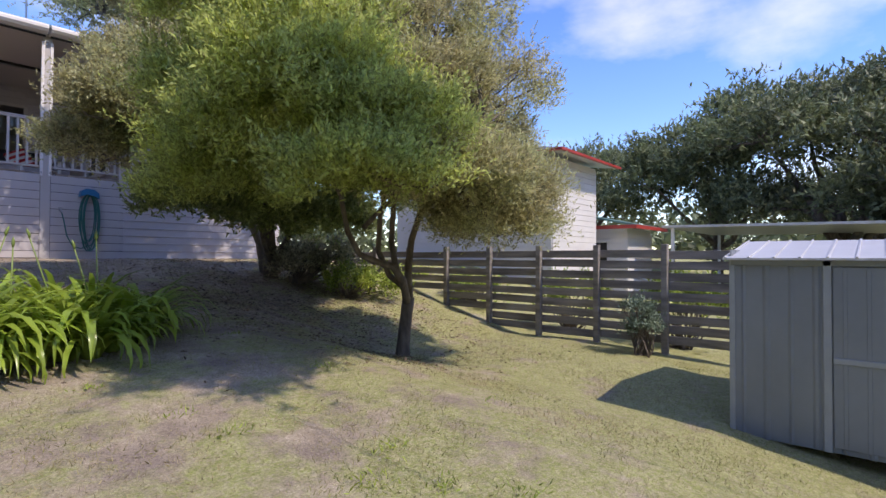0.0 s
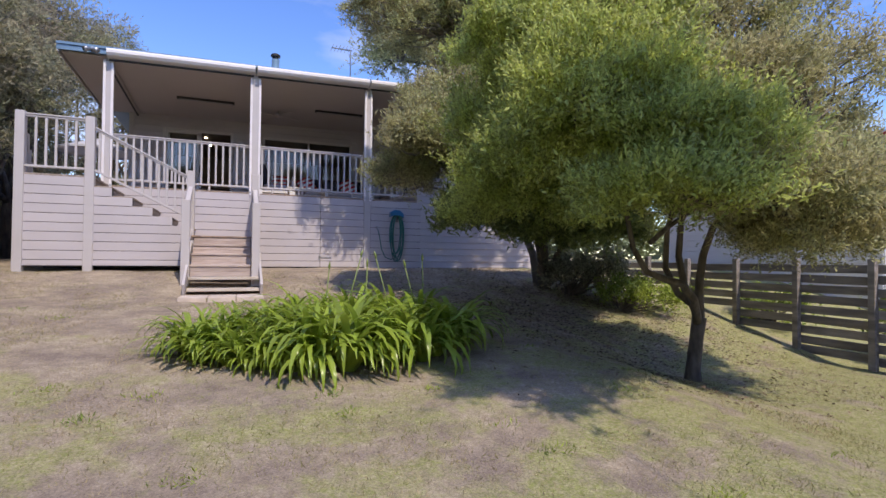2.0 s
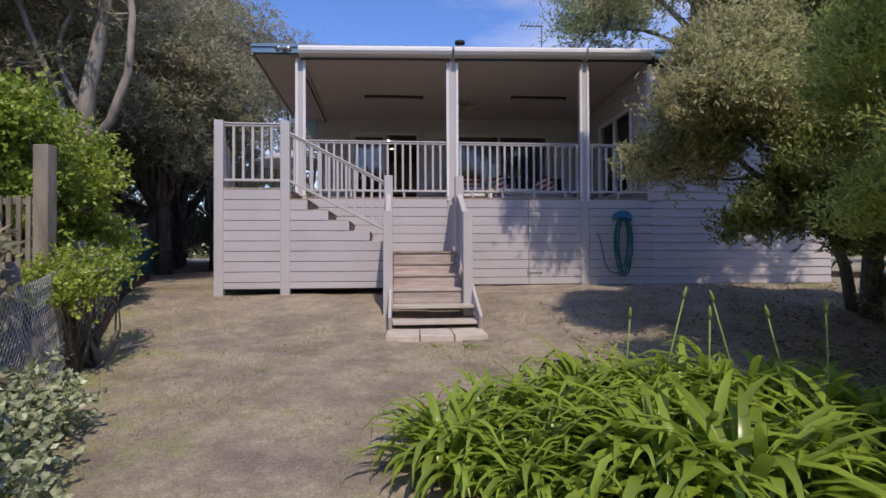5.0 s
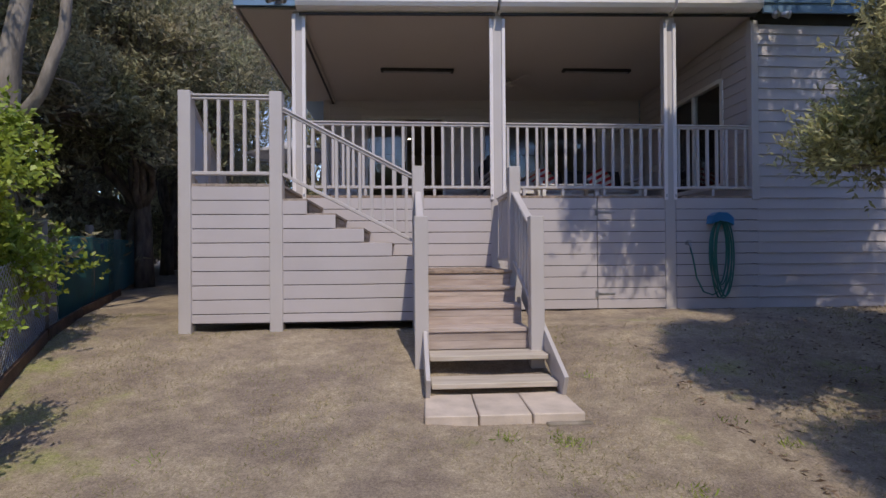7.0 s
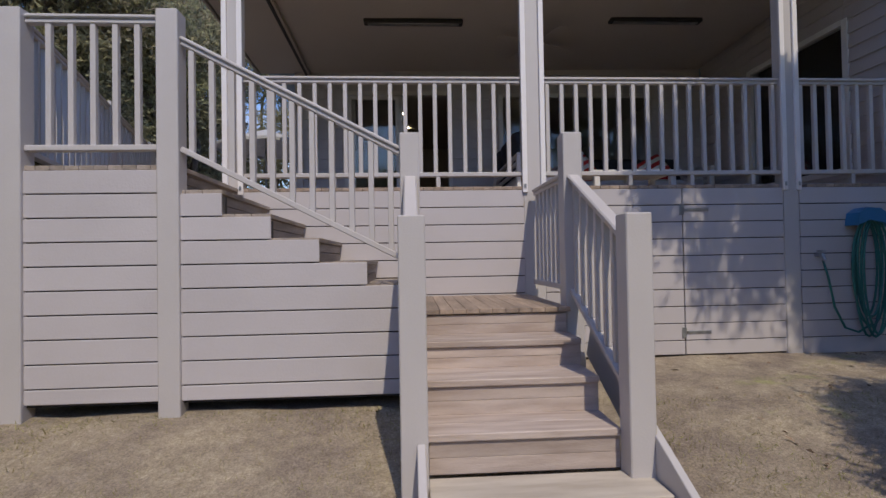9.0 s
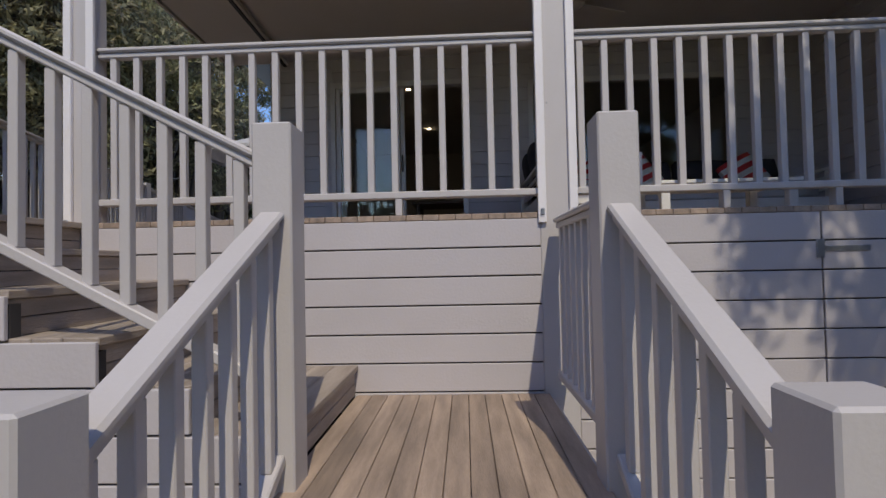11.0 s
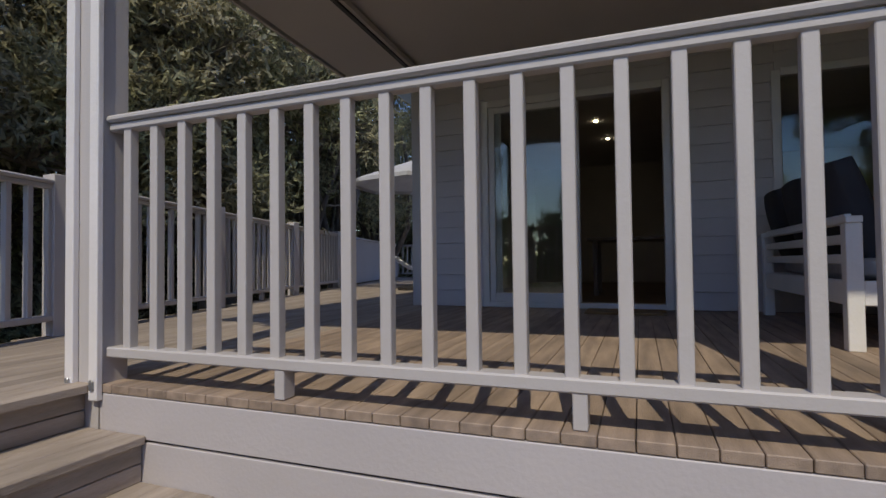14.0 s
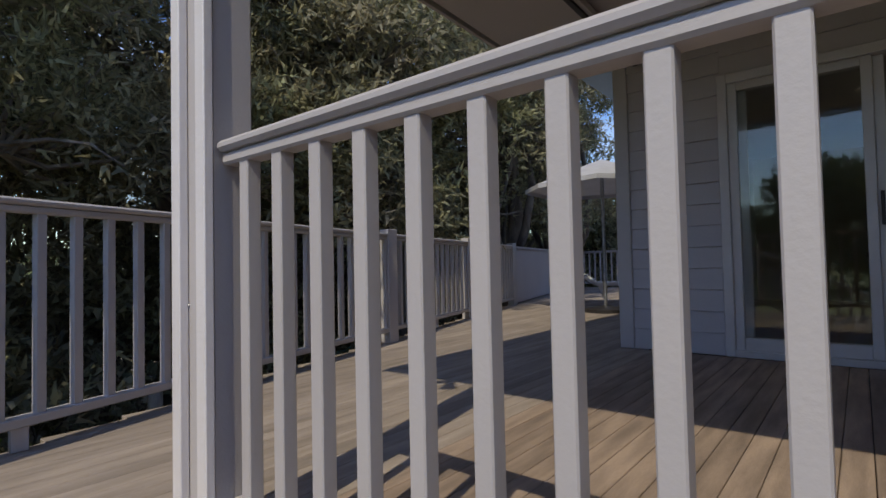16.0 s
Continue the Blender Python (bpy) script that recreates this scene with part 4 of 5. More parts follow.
for s in (0, 0.6):
    beam("side_rail", lo(0, s, 0.33), lo(1.3, s, 0.33), 0.04, 0.05, WHITE, lounger)
    beam("back_rail", lo(0, s, 0.33), lo(-0.6, s, 0.72), 0.04, 0.05, WHITE, lounger)
    for x in (0.05, 1.2):
        beam("leg", lo(x, s, 0.33), lo(x + 0.12, s, 0.0), 0.04, 0.04, WHITE, lounger)
for k in range(11):
    beam("slat", lo(0.05 + 0.12 * k, 0, 0.36), lo(0.05 + 0.12 * k, 0.6, 0.36), 0.08, 0.012, WHITE, lounger)
for k in range(5):
    beam("slat", lo(-0.08 - 0.12 * k, 0, 0.41 + 0.078 * k), lo(-0.08 - 0.12 * k, 0.6, 0.41 + 0.078 * k), 0.08, 0.012, WHITE, lounger)


def cushion(name, c, sx, sy, sz, material, parent=None, turn=None, label=""):
    """A plump cushion."""
    bm = bmesh.new()
    bmesh.ops.create_cube(bm, size=1)
    bmesh.ops.subdivide_edges(bm, edges=bm.edges[:], cuts=5, use_grid_fill=True)
    for v in bm.verts:
        x, y, z = v.co * 2
        puff = (1 - x ** 4) * (1 - y ** 4)
        v.co = Vector((x * sx / 2 * (1 - 0.04 * y * y), y * sy / 2 * (1 - 0.04 * x * x), z * sz / 2 * (0.45 + 0.55 * puff)))
    ob = part(name, bm, material, None, label, smooth=True)
    m = Matrix.Translation(c)
    ob.matrix_basis = m @ turn if turn else m
    PLACE[ob] = ob.matrix_basis.copy()
    if parent is not None:
        ob.parent = parent
        ob.matrix_parent_inverse = PLACE[parent].inverted()
    return ob


def stripe_mat():
    m = mat("red_white_stripes", (0.75, 0.72, 0.70), 0.9, vary=0.05, fine=300)
    n, l = m.node_tree.nodes, m.node_tree.links
    tc = n.new("ShaderNodeTexCoord")
    w = n.new("ShaderNodeTexWave")
    w.bands_direction = "Y"
    w.inputs["Scale"].default_value = 2.4
    l.new(tc.outputs["Object"], w.inputs["Vector"])
    r = n.new("ShaderNodeMath")
    r.operation = "GREATER_THAN"
    r.inputs[1].default_value = 0.5
    l.new(w.outputs["Fac"], r.inputs[0])
    mx = n.new("ShaderNodeMixRGB")
    b = n["Principled BSDF"]
    src = b.inputs["Base Color"].links[0].from_socket
    l.new(src, mx.inputs["Color1"])
    mx.inputs["Color2"].default_value = (0.55, 0.04, 0.04, 1)
    l.new(r.outputs[0], mx.inputs["Fac"])
    l.new(mx.outputs["Color"], b.inputs["Base Color"])
    return m


STRIPE = stripe_mat()


def outdoor_sofa(x0, x1, y0, y1, back_side, label):
    """A white slatted timber sofa; back_side is 'y' (back along the house) or 'x' (back to the left)."""
    t = thing("outdoor_sofa", ((x0 + x1) / 2, (y0 + y1) / 2, 0), label, "sofa", "outdoor sofas")
    w = 0.07
    for x in (x0, x1 - w):
        for y in (y0, y1 - w):
            box("leg", x, x + w, y, y + w, 0.0, 0.62, WHITE, t)
    for y in (y0, y1 - w):
        box("seat_rail", x0 + w, x1 - w, y + 0.01, y + w - 0.01, 0.22, 0.34, WHITE, t)
    for x in (x0, x1 - w):
        box("side_rail", x + 0.01, x + w - 0.01, y0 + w, y1 - w, 0.22, 0.34, WHITE, t)
        box("arm_rail", x, x + w, y0 - 0.01, y1 + 0.01, 0.622, 0.655, WHITE, t)
        for zz in (0.42, 0.52):
            box("slat", x + 0.02, x + w - 0.02, y0 + w, y1 - w, zz, zz + 0.045, WHITE, t)
    for k in range(3):
        zz = 0.42 + 0.1 * k
        if back_side == "y":
            box("back_slat", x0 + w, x1 - w, y1 - w + 0.02, y1 - 0.02, zz, zz + 0.05, WHITE, t)
        else:
            box("back_slat", x0 + 0.02, x0 + w - 0.02, y0 + w, y1 - w, zz, zz + 0.05, WHITE, t)
    box("seat_panel", x0 + 0.08, x1 - 0.08, y0 + 0.08, y1 - 0.08, 0.28, 0.31, WHITE, t)
    return t


outdoor_sofa(2.88, 3.74, 1.62, 3.45, "x", "white timber outdoor sofa with dark back cushions by the house")
sc = cushion("seat_cushion", (3.33, 2.53, 0.40), 0.68, 1.6, 0.18, CUSHION_PALE)
tagged(sc, "pale grey seat cushion on the white outdoor sofa", "cushion", "sofa cushions")
for y in (2.05, 2.65, 3.2):
    c = cushion("back_cushion", (3.02, y, 0.68), 0.62, 0.45, 0.2, CUSHION_DARK, turn=Matrix.Rotation(radians(75), 4, "Y"))
    tagged(c, "charcoal back cushion leaning on the sofa back", "cushion", "sofa cushions")
c = cushion("striped_cushion", (3.5, 3.1, 0.66), 0.45, 0.45, 0.14, STRIPE, turn=Matrix.Rotation(radians(70), 4, "X"))
tagged(c, "red and white striped cushion propped on the sofa", "cushion", "striped cushions")
outdoor_sofa(4.0, 6.1, 2.65, 3.5, "y", "long white timber outdoor sofa below the verandah window")
sc = cushion("seat_cushion", (5.05, 3.05, 0.40), 1.9, 0.7, 0.18, CUSHION_PALE)
tagged(sc, "long pale seat cushion on the white outdoor sofa", "cushion", "sofa cushions")
for x in (4.35, 5.0, 5.6):
    c = cushion("back_cushion", (x, 3.33, 0.66), 0.6, 0.45, 0.2, CUSHION_DARK, turn=Matrix.Rotation(radians(75), 4, "X"))
    tagged(c, "charcoal back cushion leaning on the sofa back", "cushion", "sofa cushions")
for x in (4.2, 5.4):
    c = cushion("striped_cushion", (x, 3.1, 0.66), 0.45, 0.45, 0.14, STRIPE, turn=Matrix.Rotation(radians(68), 4, "X") @ Matrix.Rotation(0.5, 4, "Z"))
    tagged(c, "red and white striped cushion propped on the sofa", "cushion", "striped cushions")
lt = thing("low_table", (3.95, 0.85, 0), "low white slatted outdoor coffee table", "table")
for k in range(6):
    box("slat", 3.45, 4.45, 0.55 + 0.1 * k, 0.55 + 0.1 * k + 0.085, 0.22, 0.245, WHITE, lt)
for x in (3.5, 4.34):
    for y in (0.58, 1.06):
        box("leg", x, x + 0.06, y, y + 0.06, 0, 0.22, WHITE, lt)
mt = box("door_mat", 1.5, 2.15, 3.1, 3.5, 0.002, 0.018, mat("coir_mat", (0.28, 0.17, 0.08), 0.95, vary=0.2, fine=200), None, bevel=0.004)
tagged(mt, "brown coir door mat at the sliding door", "mat")

# ---- boundary fence, shed ----
fence = thing("paling_fence", (11.5, -5, -3), "weathered grey horizontal timber fence with gaps", "fence", kind="structure")
ftop = -1.47
for i in range(8):
    y = -10.7 + 1.16 * i
    zb = float(gz(11.5, y))
    box("fence_post", 11.36, 11.46, y - 0.05, y + 0.05, zb - 0.1, ftop + 0.10, FENCE, fence, bevel=0.008)
    if i < 7:
        for k in range(9):
            zt = ftop - 0.175 * k + rng.normal() * 0.008
            if zt - 0.14 > max(zb, float(gz(11.5, y + 1.16))) - 0.05:
                box("paling", 11.47 + 0.006 * (k % 2), 11.495 + 0.006 * (k % 2), y - 0.02, y + 1.15, zt - 0.135, zt, FENCE, fence, bevel=0.004,
                    turn=Matrix.Rotation(radians(rng.normal() * 0.35), 4, "X"))
for i in range(5):
    y = -2.6 + 1.16 * i
    box("fence_post", 11.36, 11.46, y - 0.05, y + 0.05, -2.3, ftop + 0.15, FENCE, fence, bevel=0.008)
    for k in range(5):
        zt = ftop - 0.175 * k
        box("paling", 11.47, 11.495, y, y + 1.15, zt - 0.135, zt, FENCE, fence, bevel=0.004)

shed = thing("garden_shed", (9.6, -12.2, -3.26), "grey ribbed steel garden shed with a pale roof", "shed")
SX0, SX1, SY_A, SY_B = 8.38, 10.6, -14.1, -11.1
SB, ST = -3.3, -1.62


def ribbed(parent, axis, at, a0, a1, z0, z1, face):
    bm = bmesh.new()
    n = int((a1 - a0) / 0.02)
    cols = []
    for i in range(n + 1):
        a = a0 + (a1 - a0) * i / n
        ph = (a / 0.19) % 1
        d = 0.012 * face * (1 if ph < 0.12 else 0.25 * math.sin(math.pi * (ph - 0.12) / 0.88))
        p = (at + d, a) if axis == "x" else (a, at + d)
        cols.append([bm.verts.new((*p, z)) for z in (z0, z1)])
    for a, b in zip(cols, cols[1:]):
        bm.faces.new((a[0], b[0], b[1], a[1]))
    ob = part("wall_sheet", bm, SHED, parent)
    s = ob.modifiers.new("thick", "SOLIDIFY")
    s.thickness = 0.004
    return ob


ribbed(shed, "x", SX0, SY_A, SY_B, SB, ST, -1)
ribbed(shed, "y", SY_B, SX0, SX1, SB, ST + 0.1, 1)
ribbed(shed, "x", SX1, SY_A, SY_B, SB, ST + 0.1, 1)
ribbed(shed, "y", SY_A, SX0, SX1, SB, ST + 0.1, -1)
box("corner_trim", SX0 - 0.02, SX0 + 0.03, SY_B - 0.03, SY_B + 0.02, SB, ST, SHED_TRIM, shed)
box("door_post", SX0 - 0.035, SX0 - 0.013, -11.88, -11.82, SB, ST, SHED_TRIM, shed)
box("head_rail", SX0 - 0.035, SX0 - 0.013, SY_A, SY_B, ST - 0.05, ST, SHED, shed)
sd = box("shed_door", SX0 - 0.030, SX0 - 0.014, -13.0, -11.89, SB + 0.05, ST - 0.06, SHED, shed)
box("door_brace", SX0 - 0.045, SX0 - 0.031, -13.0, -11.89, -2.52, -2.47, SHED_TRIM, sd)
for k in range(7):
    box("door_rib", SX0 - 0.036, SX0 - 0.031, -12.95 + 0.16 * k, -12.92 + 0.16 * k, SB + 0.05, ST - 0.07, SHED, sd, bevel=0.002)
slab("roof_sheet", [(SX0 - 0.1, SY_A - 0.06, ST), (SX1 / 2 + SX0 / 2, SY_A - 0.06, ST + 0.19), (SX1 / 2 + SX0 / 2, SY_B + 0.06, ST + 0.19), (SX0 - 0.1, SY_B + 0.06, ST)], 0.02, SHED_ROOF, shed)
slab("roof_sheet", [(SX1 + 0.1, SY_B + 0.06, ST), (SX1 / 2 + SX0 / 2, SY_B + 0.06, ST + 0.19), (SX1 / 2 + SX0 / 2, SY_A - 0.06, ST + 0.19), (SX1 + 0.1, SY_A - 0.06, ST)], 0.02, SHED_ROOF, shed)
for k in range(16):
    y = SY_B + 0.04 - 0.2 * k
    beam("roof_rib", (SX0 - 0.1, y, ST + 0.025), (SX1 / 2 + SX0 / 2, y, ST + 0.215), 0.022, 0.016, SHED_ROOF, shed)

# ---- neighbouring house ----
nh = thing("neighbour_house", (20, 2, -1), "white weatherboard neighbouring house with red gutters", "house")
NX0, NX1, NY0, NY1 = 16.2, 19.2, -4.9, 1.5
box("wall", NX0, NX1, NY0, NY1, -2.6, 1.4, NEIGH, nh, bevel=0.01)
for k in range(22):
    zz = -2.5 + 0.175 * k
    box("board", NX0 - 0.03, NX0, NY0, NY1, zz, zz + 0.165, NEIGH, nh, bevel=0.004)
    box("board", NX0, NX1, NY0 - 0.03, NY0, zz, zz + 0.165, NEIGH, nh, bevel=0.004)
for y in (-4.2, -2.8, -1.0):
    w = box("window", NX0 - 0.05, NX0 - 0.031, y, y + 0.45, -0.2, 0.9, BLACK, nh, "dark window pane")
    box("frame", NX0 - 0.07, NX0 - 0.035, y - 0.08, y, -0.28, 0.98, WHITE, w)
    box("frame", NX0 - 0.07, NX0 - 0.035, y + 0.45, y + 0.53, -0.28, 0.98, WHITE, w)
slab("roof", [(NX0 - 0.6, NY0 - 0.6, 1.42), (NX1 + 0.5, NY0 - 0.6, 1.42), (NX1 + 0.5, NY1, 2.5), (NX0 - 0.6, NY1, 2.5)], 0.06, SHED_ROOF, nh)
box("gutter", NX0 - 0.7, NX0 - 0.6, NY0 - 0.7, NY1, 1.39, 1.46, REDGUT, nh, "red painted gutter")
box("gutter", NX0 - 0.6, NX1 + 0.5, NY0 - 0.7, NY0 - 0.6, 1.39, 1.46, REDGUT, nh, "red painted gutter")
nw = thing("neighbour_annex", (21, -6, -2), "low white annex with a green metal roof", "house")
AX0, AX1, AY0, AY1 = 20.2, 22.6, -5.6, -2.0
box("wall", AX0, AX1, AY0, AY1, -3.2, -0.55, NEIGH, nw, bevel=0.01)
for k in range(13):
    zz = -3.0 + 0.175 * k
    box("board", AX0 - 0.03, AX0, AY0, AY1, zz, zz + 0.165, NEIGH, nw, bevel=0.004)
    box("board", AX0, AX1, AY0 - 0.03, AY0, zz, zz + 0.165, NEIGH, nw, bevel=0.004)
slab("roof", [(AX0 - 0.4, AY0 - 0.4, -0.52), (AX1 + 0.4, AY0 - 0.4, -0.52), (AX1 + 0.4, AY1, 0.35), (AX0 - 0.4, AY1, 0.35)], 0.06, GREENROOF, nw)
box("gutter", AX0 - 0.5, AX0 - 0.4, AY0 - 0.5, AY1, -0.60, -0.48, REDGUT, nw, "red painted gutter")
box("gutter", AX0 - 0.4, AX1 + 0.4, AY0 - 0.5, AY0 - 0.4, -0.60, -0.48, REDGUT, nw, "red painted gutter")
wd = box("window", AX0 - 0.05, AX0 - 0.031, -4.9, -3.6, -1.9, -1.05, BLACK, nw, "dark window pane")
box("frame", AX0 - 0.07, AX0 - 0.035, -5.0, -3.5, -1.05, -0.97, WHITE, wd)
cp = thing("carport", (26, -10, -3), "open carport with a pale flat roof", "carport")
slab("roof", [(21, -13.5, -0.65), (28, -13.5, -0.65), (28, -6.5, -0.55), (21, -6.5, -0.55)], 0.08, SHED_ROOF, cp)
for x, y in ((21.2, -13.2), (21.2, -6.8), (27.8, -13.2), (27.8, -6.8)):
    box("post", x - 0.05, x + 0.05, y - 0.05, y + 0.05, -3.4, -0.55, WHITE, cp)

# ---- trees ----
garden = tree("garden_tree", (8.2, -6.75, -3.05), [((8.2, -6.75, -3.2), 0.13), ((8.2, -6.76, -2.9), 0.095), ((8.24, -6.78, -2.5), 0.09), ((8.27, -6.8, -2.2), 0.095)],
     [((8.25, -6.8, -2.3), (6.9, -6.9, -0.8), 0.065, 0.03), ((8.27, -6.8, -2.2), (8.2, -7.7, -0.4), 0.07, 0.03), ((8.26, -6.8, -2.2), (7.6, -7.2, 0.5), 0.06, 0.02),
      ((8.27, -6.8, -2.1), (8.4, -7.0, 1.0), 0.05, 0.02), ((6.9, -6.9, -0.8), (5.6, -7.7, 0.2), 0.032, 0.012), ((7.3, -6.9, -1.2), (6.0, -8.5, -0.7), 0.035, 0.012), ((8.2, -7.6, -0.6), (7.3, -8.7, -0.6), 0.03, 0.012)],
     [((6.9, -8.2, 0.2), (0.95, 0.95, 0.9)), ((7.5, -8.5, -0.7), (0.9, 0.8, 0.5)), ((7.3, -7.7, 1.3), (1.3, 1.1, 0.8)), ((6.7, -9.0, -0.8), (0.7, 0.65, 0.4)), ((8.2, -8.1, 0.5), (0.95, 1.0, 0.85)), ((7.2, -7.6, -0.6), (0.9, 0.8, 0.5)), ((8.4, -8.3, -0.8), (0.9, 0.85, 0.55)), ((8.9, -7.6, 0.0), (0.8, 0.9, 0.7)), ((8.0, -7.6, 2.0), (1.0, 1.0, 0.7)), ((8.6, -8.2, -1.2), (0.9, 0.8, 0.4)), ((7.9, -8.5, -1.25), (0.7, 0.7, 0.35)), ((9.2, -7.7, -0.6), (0.7, 0.8, 0.55))],
     [130, 120, 150, 80, 120, 80, 120, 90, 90, 80, 60, 70], 30, 0.13, 0.12, 0.060, 0.018, LEAF_OLIVE, BARK, "slender forked garden tree with olive and bright green foliage", twigs=260, crown_label="olive grey-green foliage")
verts, c = foliage([((5.55, -7.9, 0.0), (1.0, 1.05, 0.85)), ((5.45, -7.0, -0.45), (0.8, 0.9, 0.7)), ((6.0, -8.6, -0.4), (0.9, 0.8, 0.75)), ((6.0, -7.4, 1.0), (1.15, 1.1, 0.75)), ((5.65, -8.8, -0.95), (0.7, 0.7, 0.42)), ((6.3, -6.6, 0.3), (1.0, 0.9, 0.9)), ((5.6, -6.3, -0.8), (0.75, 0.75, 0.5)), ((5.3, -6.9, 1.0), (0.7, 0.8, 0.5)), ((5.25, -6.2, 0.2), (0.55, 0.6, 0.6))],
                   [180, 120, 150, 160, 80, 100, 90, 80, 80], 32, 0.105, 0.13, 0.062, 0.020, up=0.9)
quads("crown", verts, len(verts) // 4, LEAF_BRIGHT, garden, "bright yellow-green new growth")
tree("bushy_tree", (8.45, -2.7, -2.0), [((8.45, -2.7, -2.15), 0.16), ((8.4, -2.75, -1.7), 0.13), ((8.2, -3.0, -1.1), 0.12), ((7.9, -3.4, -0.3), 0.09)],
     [((8.2, -3.0, -1.1), (6.8, -4.0, 0.2), 0.07, 0.03), ((7.9, -3.4, -0.4), (8.3, -4.4, 0.9), 0.08, 0.03), ((7.9, -3.4, -0.3), (7.4, -3.4, 1.8), 0.08, 0.02),
      ((8.4, -2.75, -1.8), (9.2, -3.5, -0.4), 0.07, 0.03), ((8.45, -2.75, -1.9), (7.3, -4.2, -0.6), 0.06, 0.025), ((7.4, -3.4, 1.8), (7.3, -3.2, 3.8), 0.04, 0.02)],
     [((7.2, -4.4, 0.4), (1.4, 1.3, 1.1)), ((6.5, -4.7, -0.4), (0.95, 0.95, 0.65)), ((8.2, -4.6, 0.0), (1.2, 1.1, 1.0)), ((7.4, -3.8, 1.6), (1.2, 1.1, 0.9)), ((9.0, -4.2, 0.6), (1.1, 1.0, 1.1)), ((7.3, -3.2, 3.7), (1.8, 1.2, 0.9)), ((9.2, -3.2, 3.6), (1.5, 1.3, 1.0)), ((7.4, -4.5, -0.9), (0.9, 0.9, 0.5)), ((6.3, -4.0, -0.8), (0.75, 0.7, 0.5)), ((8.3, -4.7, -1.0), (1.0, 0.9, 0.5)), ((8.1, -3.2, 5.1), (1.8, 1.2, 0.9)), ((9.6, -4.6, -0.3), (0.9, 0.9, 0.8))],
     [190, 110, 140, 150, 120, 150, 120, 100, 80, 110, 130, 90], 30, 0.13, 0.14, 0.09, 0.030, LEAF_GREEN, BARK, "dense bushy tree with green upright sprigs", up=0.8, twigs=140, slim=True)
tree("olive_tree", (8.5, -2.35, -1.85), [((8.5, -2.35, -1.95), 0.09), ((8.35, -2.4, -1.3), 0.08), ((7.8, -2.6, -0.4), 0.07), ((6.7, -3.0, -0.1), 0.055)],
     [((6.7, -3.0, -0.1), (5.2, -4.1, 0.4), 0.045, 0.015), ((6.9, -2.9, -0.15), (5.7, -3.9, 1.2), 0.045, 0.015), ((6.7, -3.0, -0.1), (5.0, -3.7, -0.1), 0.03, 0.012), ((6.9, -2.9, -0.15), (6.4, -2.6, 3.2), 0.04, 0.015)],
     [((5.3, -4.1, 0.4), (0.75, 0.8, 0.75)), ((5.55, -4.0, 1.15), (0.75, 0.75, 0.55)), ((4.95, -3.75, -0.1), (0.55, 0.6, 0.35)), ((6.0, -3.9, 0.4), (0.8, 0.8, 0.8)), ((6.3, -2.5, 3.1), (1.5, 0.9, 0.85)), ((5.2, -2.6, 3.3), (1.0, 0.7, 0.6)), ((6.7, -2.7, 2.3), (0.9, 0.7, 0.6)), ((4.98, -4.65, 0.45), (0.5, 0.5, 0.6))],
     [120, 90, 80, 100, 190, 110, 100, 80], 28, 0.11, 0.11, 0.062, 0.021, LEAF_OLIVE, BARK_PALE, "thin olive-grey leaved tree beside the house wall", twigs=220)
tree("tall_back_tree", (11.2, 3.6, -1.5), [((11.2, 3.6, -1.6), 0.28), ((11.1, 3.6, 0.5), 0.24), ((10.9, 3.7, 2.4), 0.20), ((10.4, 3.8, 4.2), 0.16)],
     [((10.9, 3.7, 2.5), (8.3, 3.8, 6.4), 0.14, 0.05), ((10.6, 3.8, 3.4), (11.8, 3.2, 7.5), 0.13, 0.05), ((11.0, 3.7, 2.0), (14.2, 2.4, 5.8), 0.13, 0.05),
      ((10.4, 3.8, 4.2), (9.4, 4.2, 8.2), 0.11, 0.04), ((9.6, 3.8, 4.6), (7.2, 3.6, 4.9), 0.07, 0.03)],
     [((8.2, 3.8, 6.6), (2.2, 2.0, 1.3)), ((11.2, 3.4, 7.8), (2.6, 2.2, 1.4)), ((14.2, 2.4, 6.2), (2.4, 2.0, 1.4)), ((7.2, 3.6, 5.0), (1.1, 1.2, 0.9)), ((12.8, 2.6, 4.2), (1.8, 1.5, 1.0)), ((9.8, 3.8, 9.0), (2.6, 2.0, 1.0))],
     [190, 220, 220, 110, 150, 180], 22, 0.26, 0.18, 0.13, 0.040, LEAF_OLIVE, BARK, "tall spreading tree with dark bare limbs behind the house", twigs=220, slim=True)

def fx0(y):
    return -0.88 - 0.37 * (y + 6)


# unseen canopy added to cast the lawn shade; hair-thin limbs leave no shadow lines
tree("overhanging_tree", (6.4, -20.5, -3.4), [((6.4, -20.5, -3.55), 0.14), ((6.4, -20.2, -1.5), 0.11), ((6.3, -19.4, 0.6), 0.06)],
     [((6.3, -19.4, 0.6), (5.8, -12.6, 3.0), 0.009, 0.005), ((6.3, -19.4, 0.6), (5.5, -12.3, 3.3), 0.009, 0.005)],
     [((5.8, -12.1, 3.0), (0.75, 0.8, 0.42)), ((5.6, -11.7, 3.3), (0.6, 0.6, 0.4))], [90, 60], 24, 0.15, 0.13, 0.09, 0.034,
     LEAF_OLIVE, BARK, "unseen olive-leaved canopy added to cast shade on the lawn", twigs=0, slim=True)
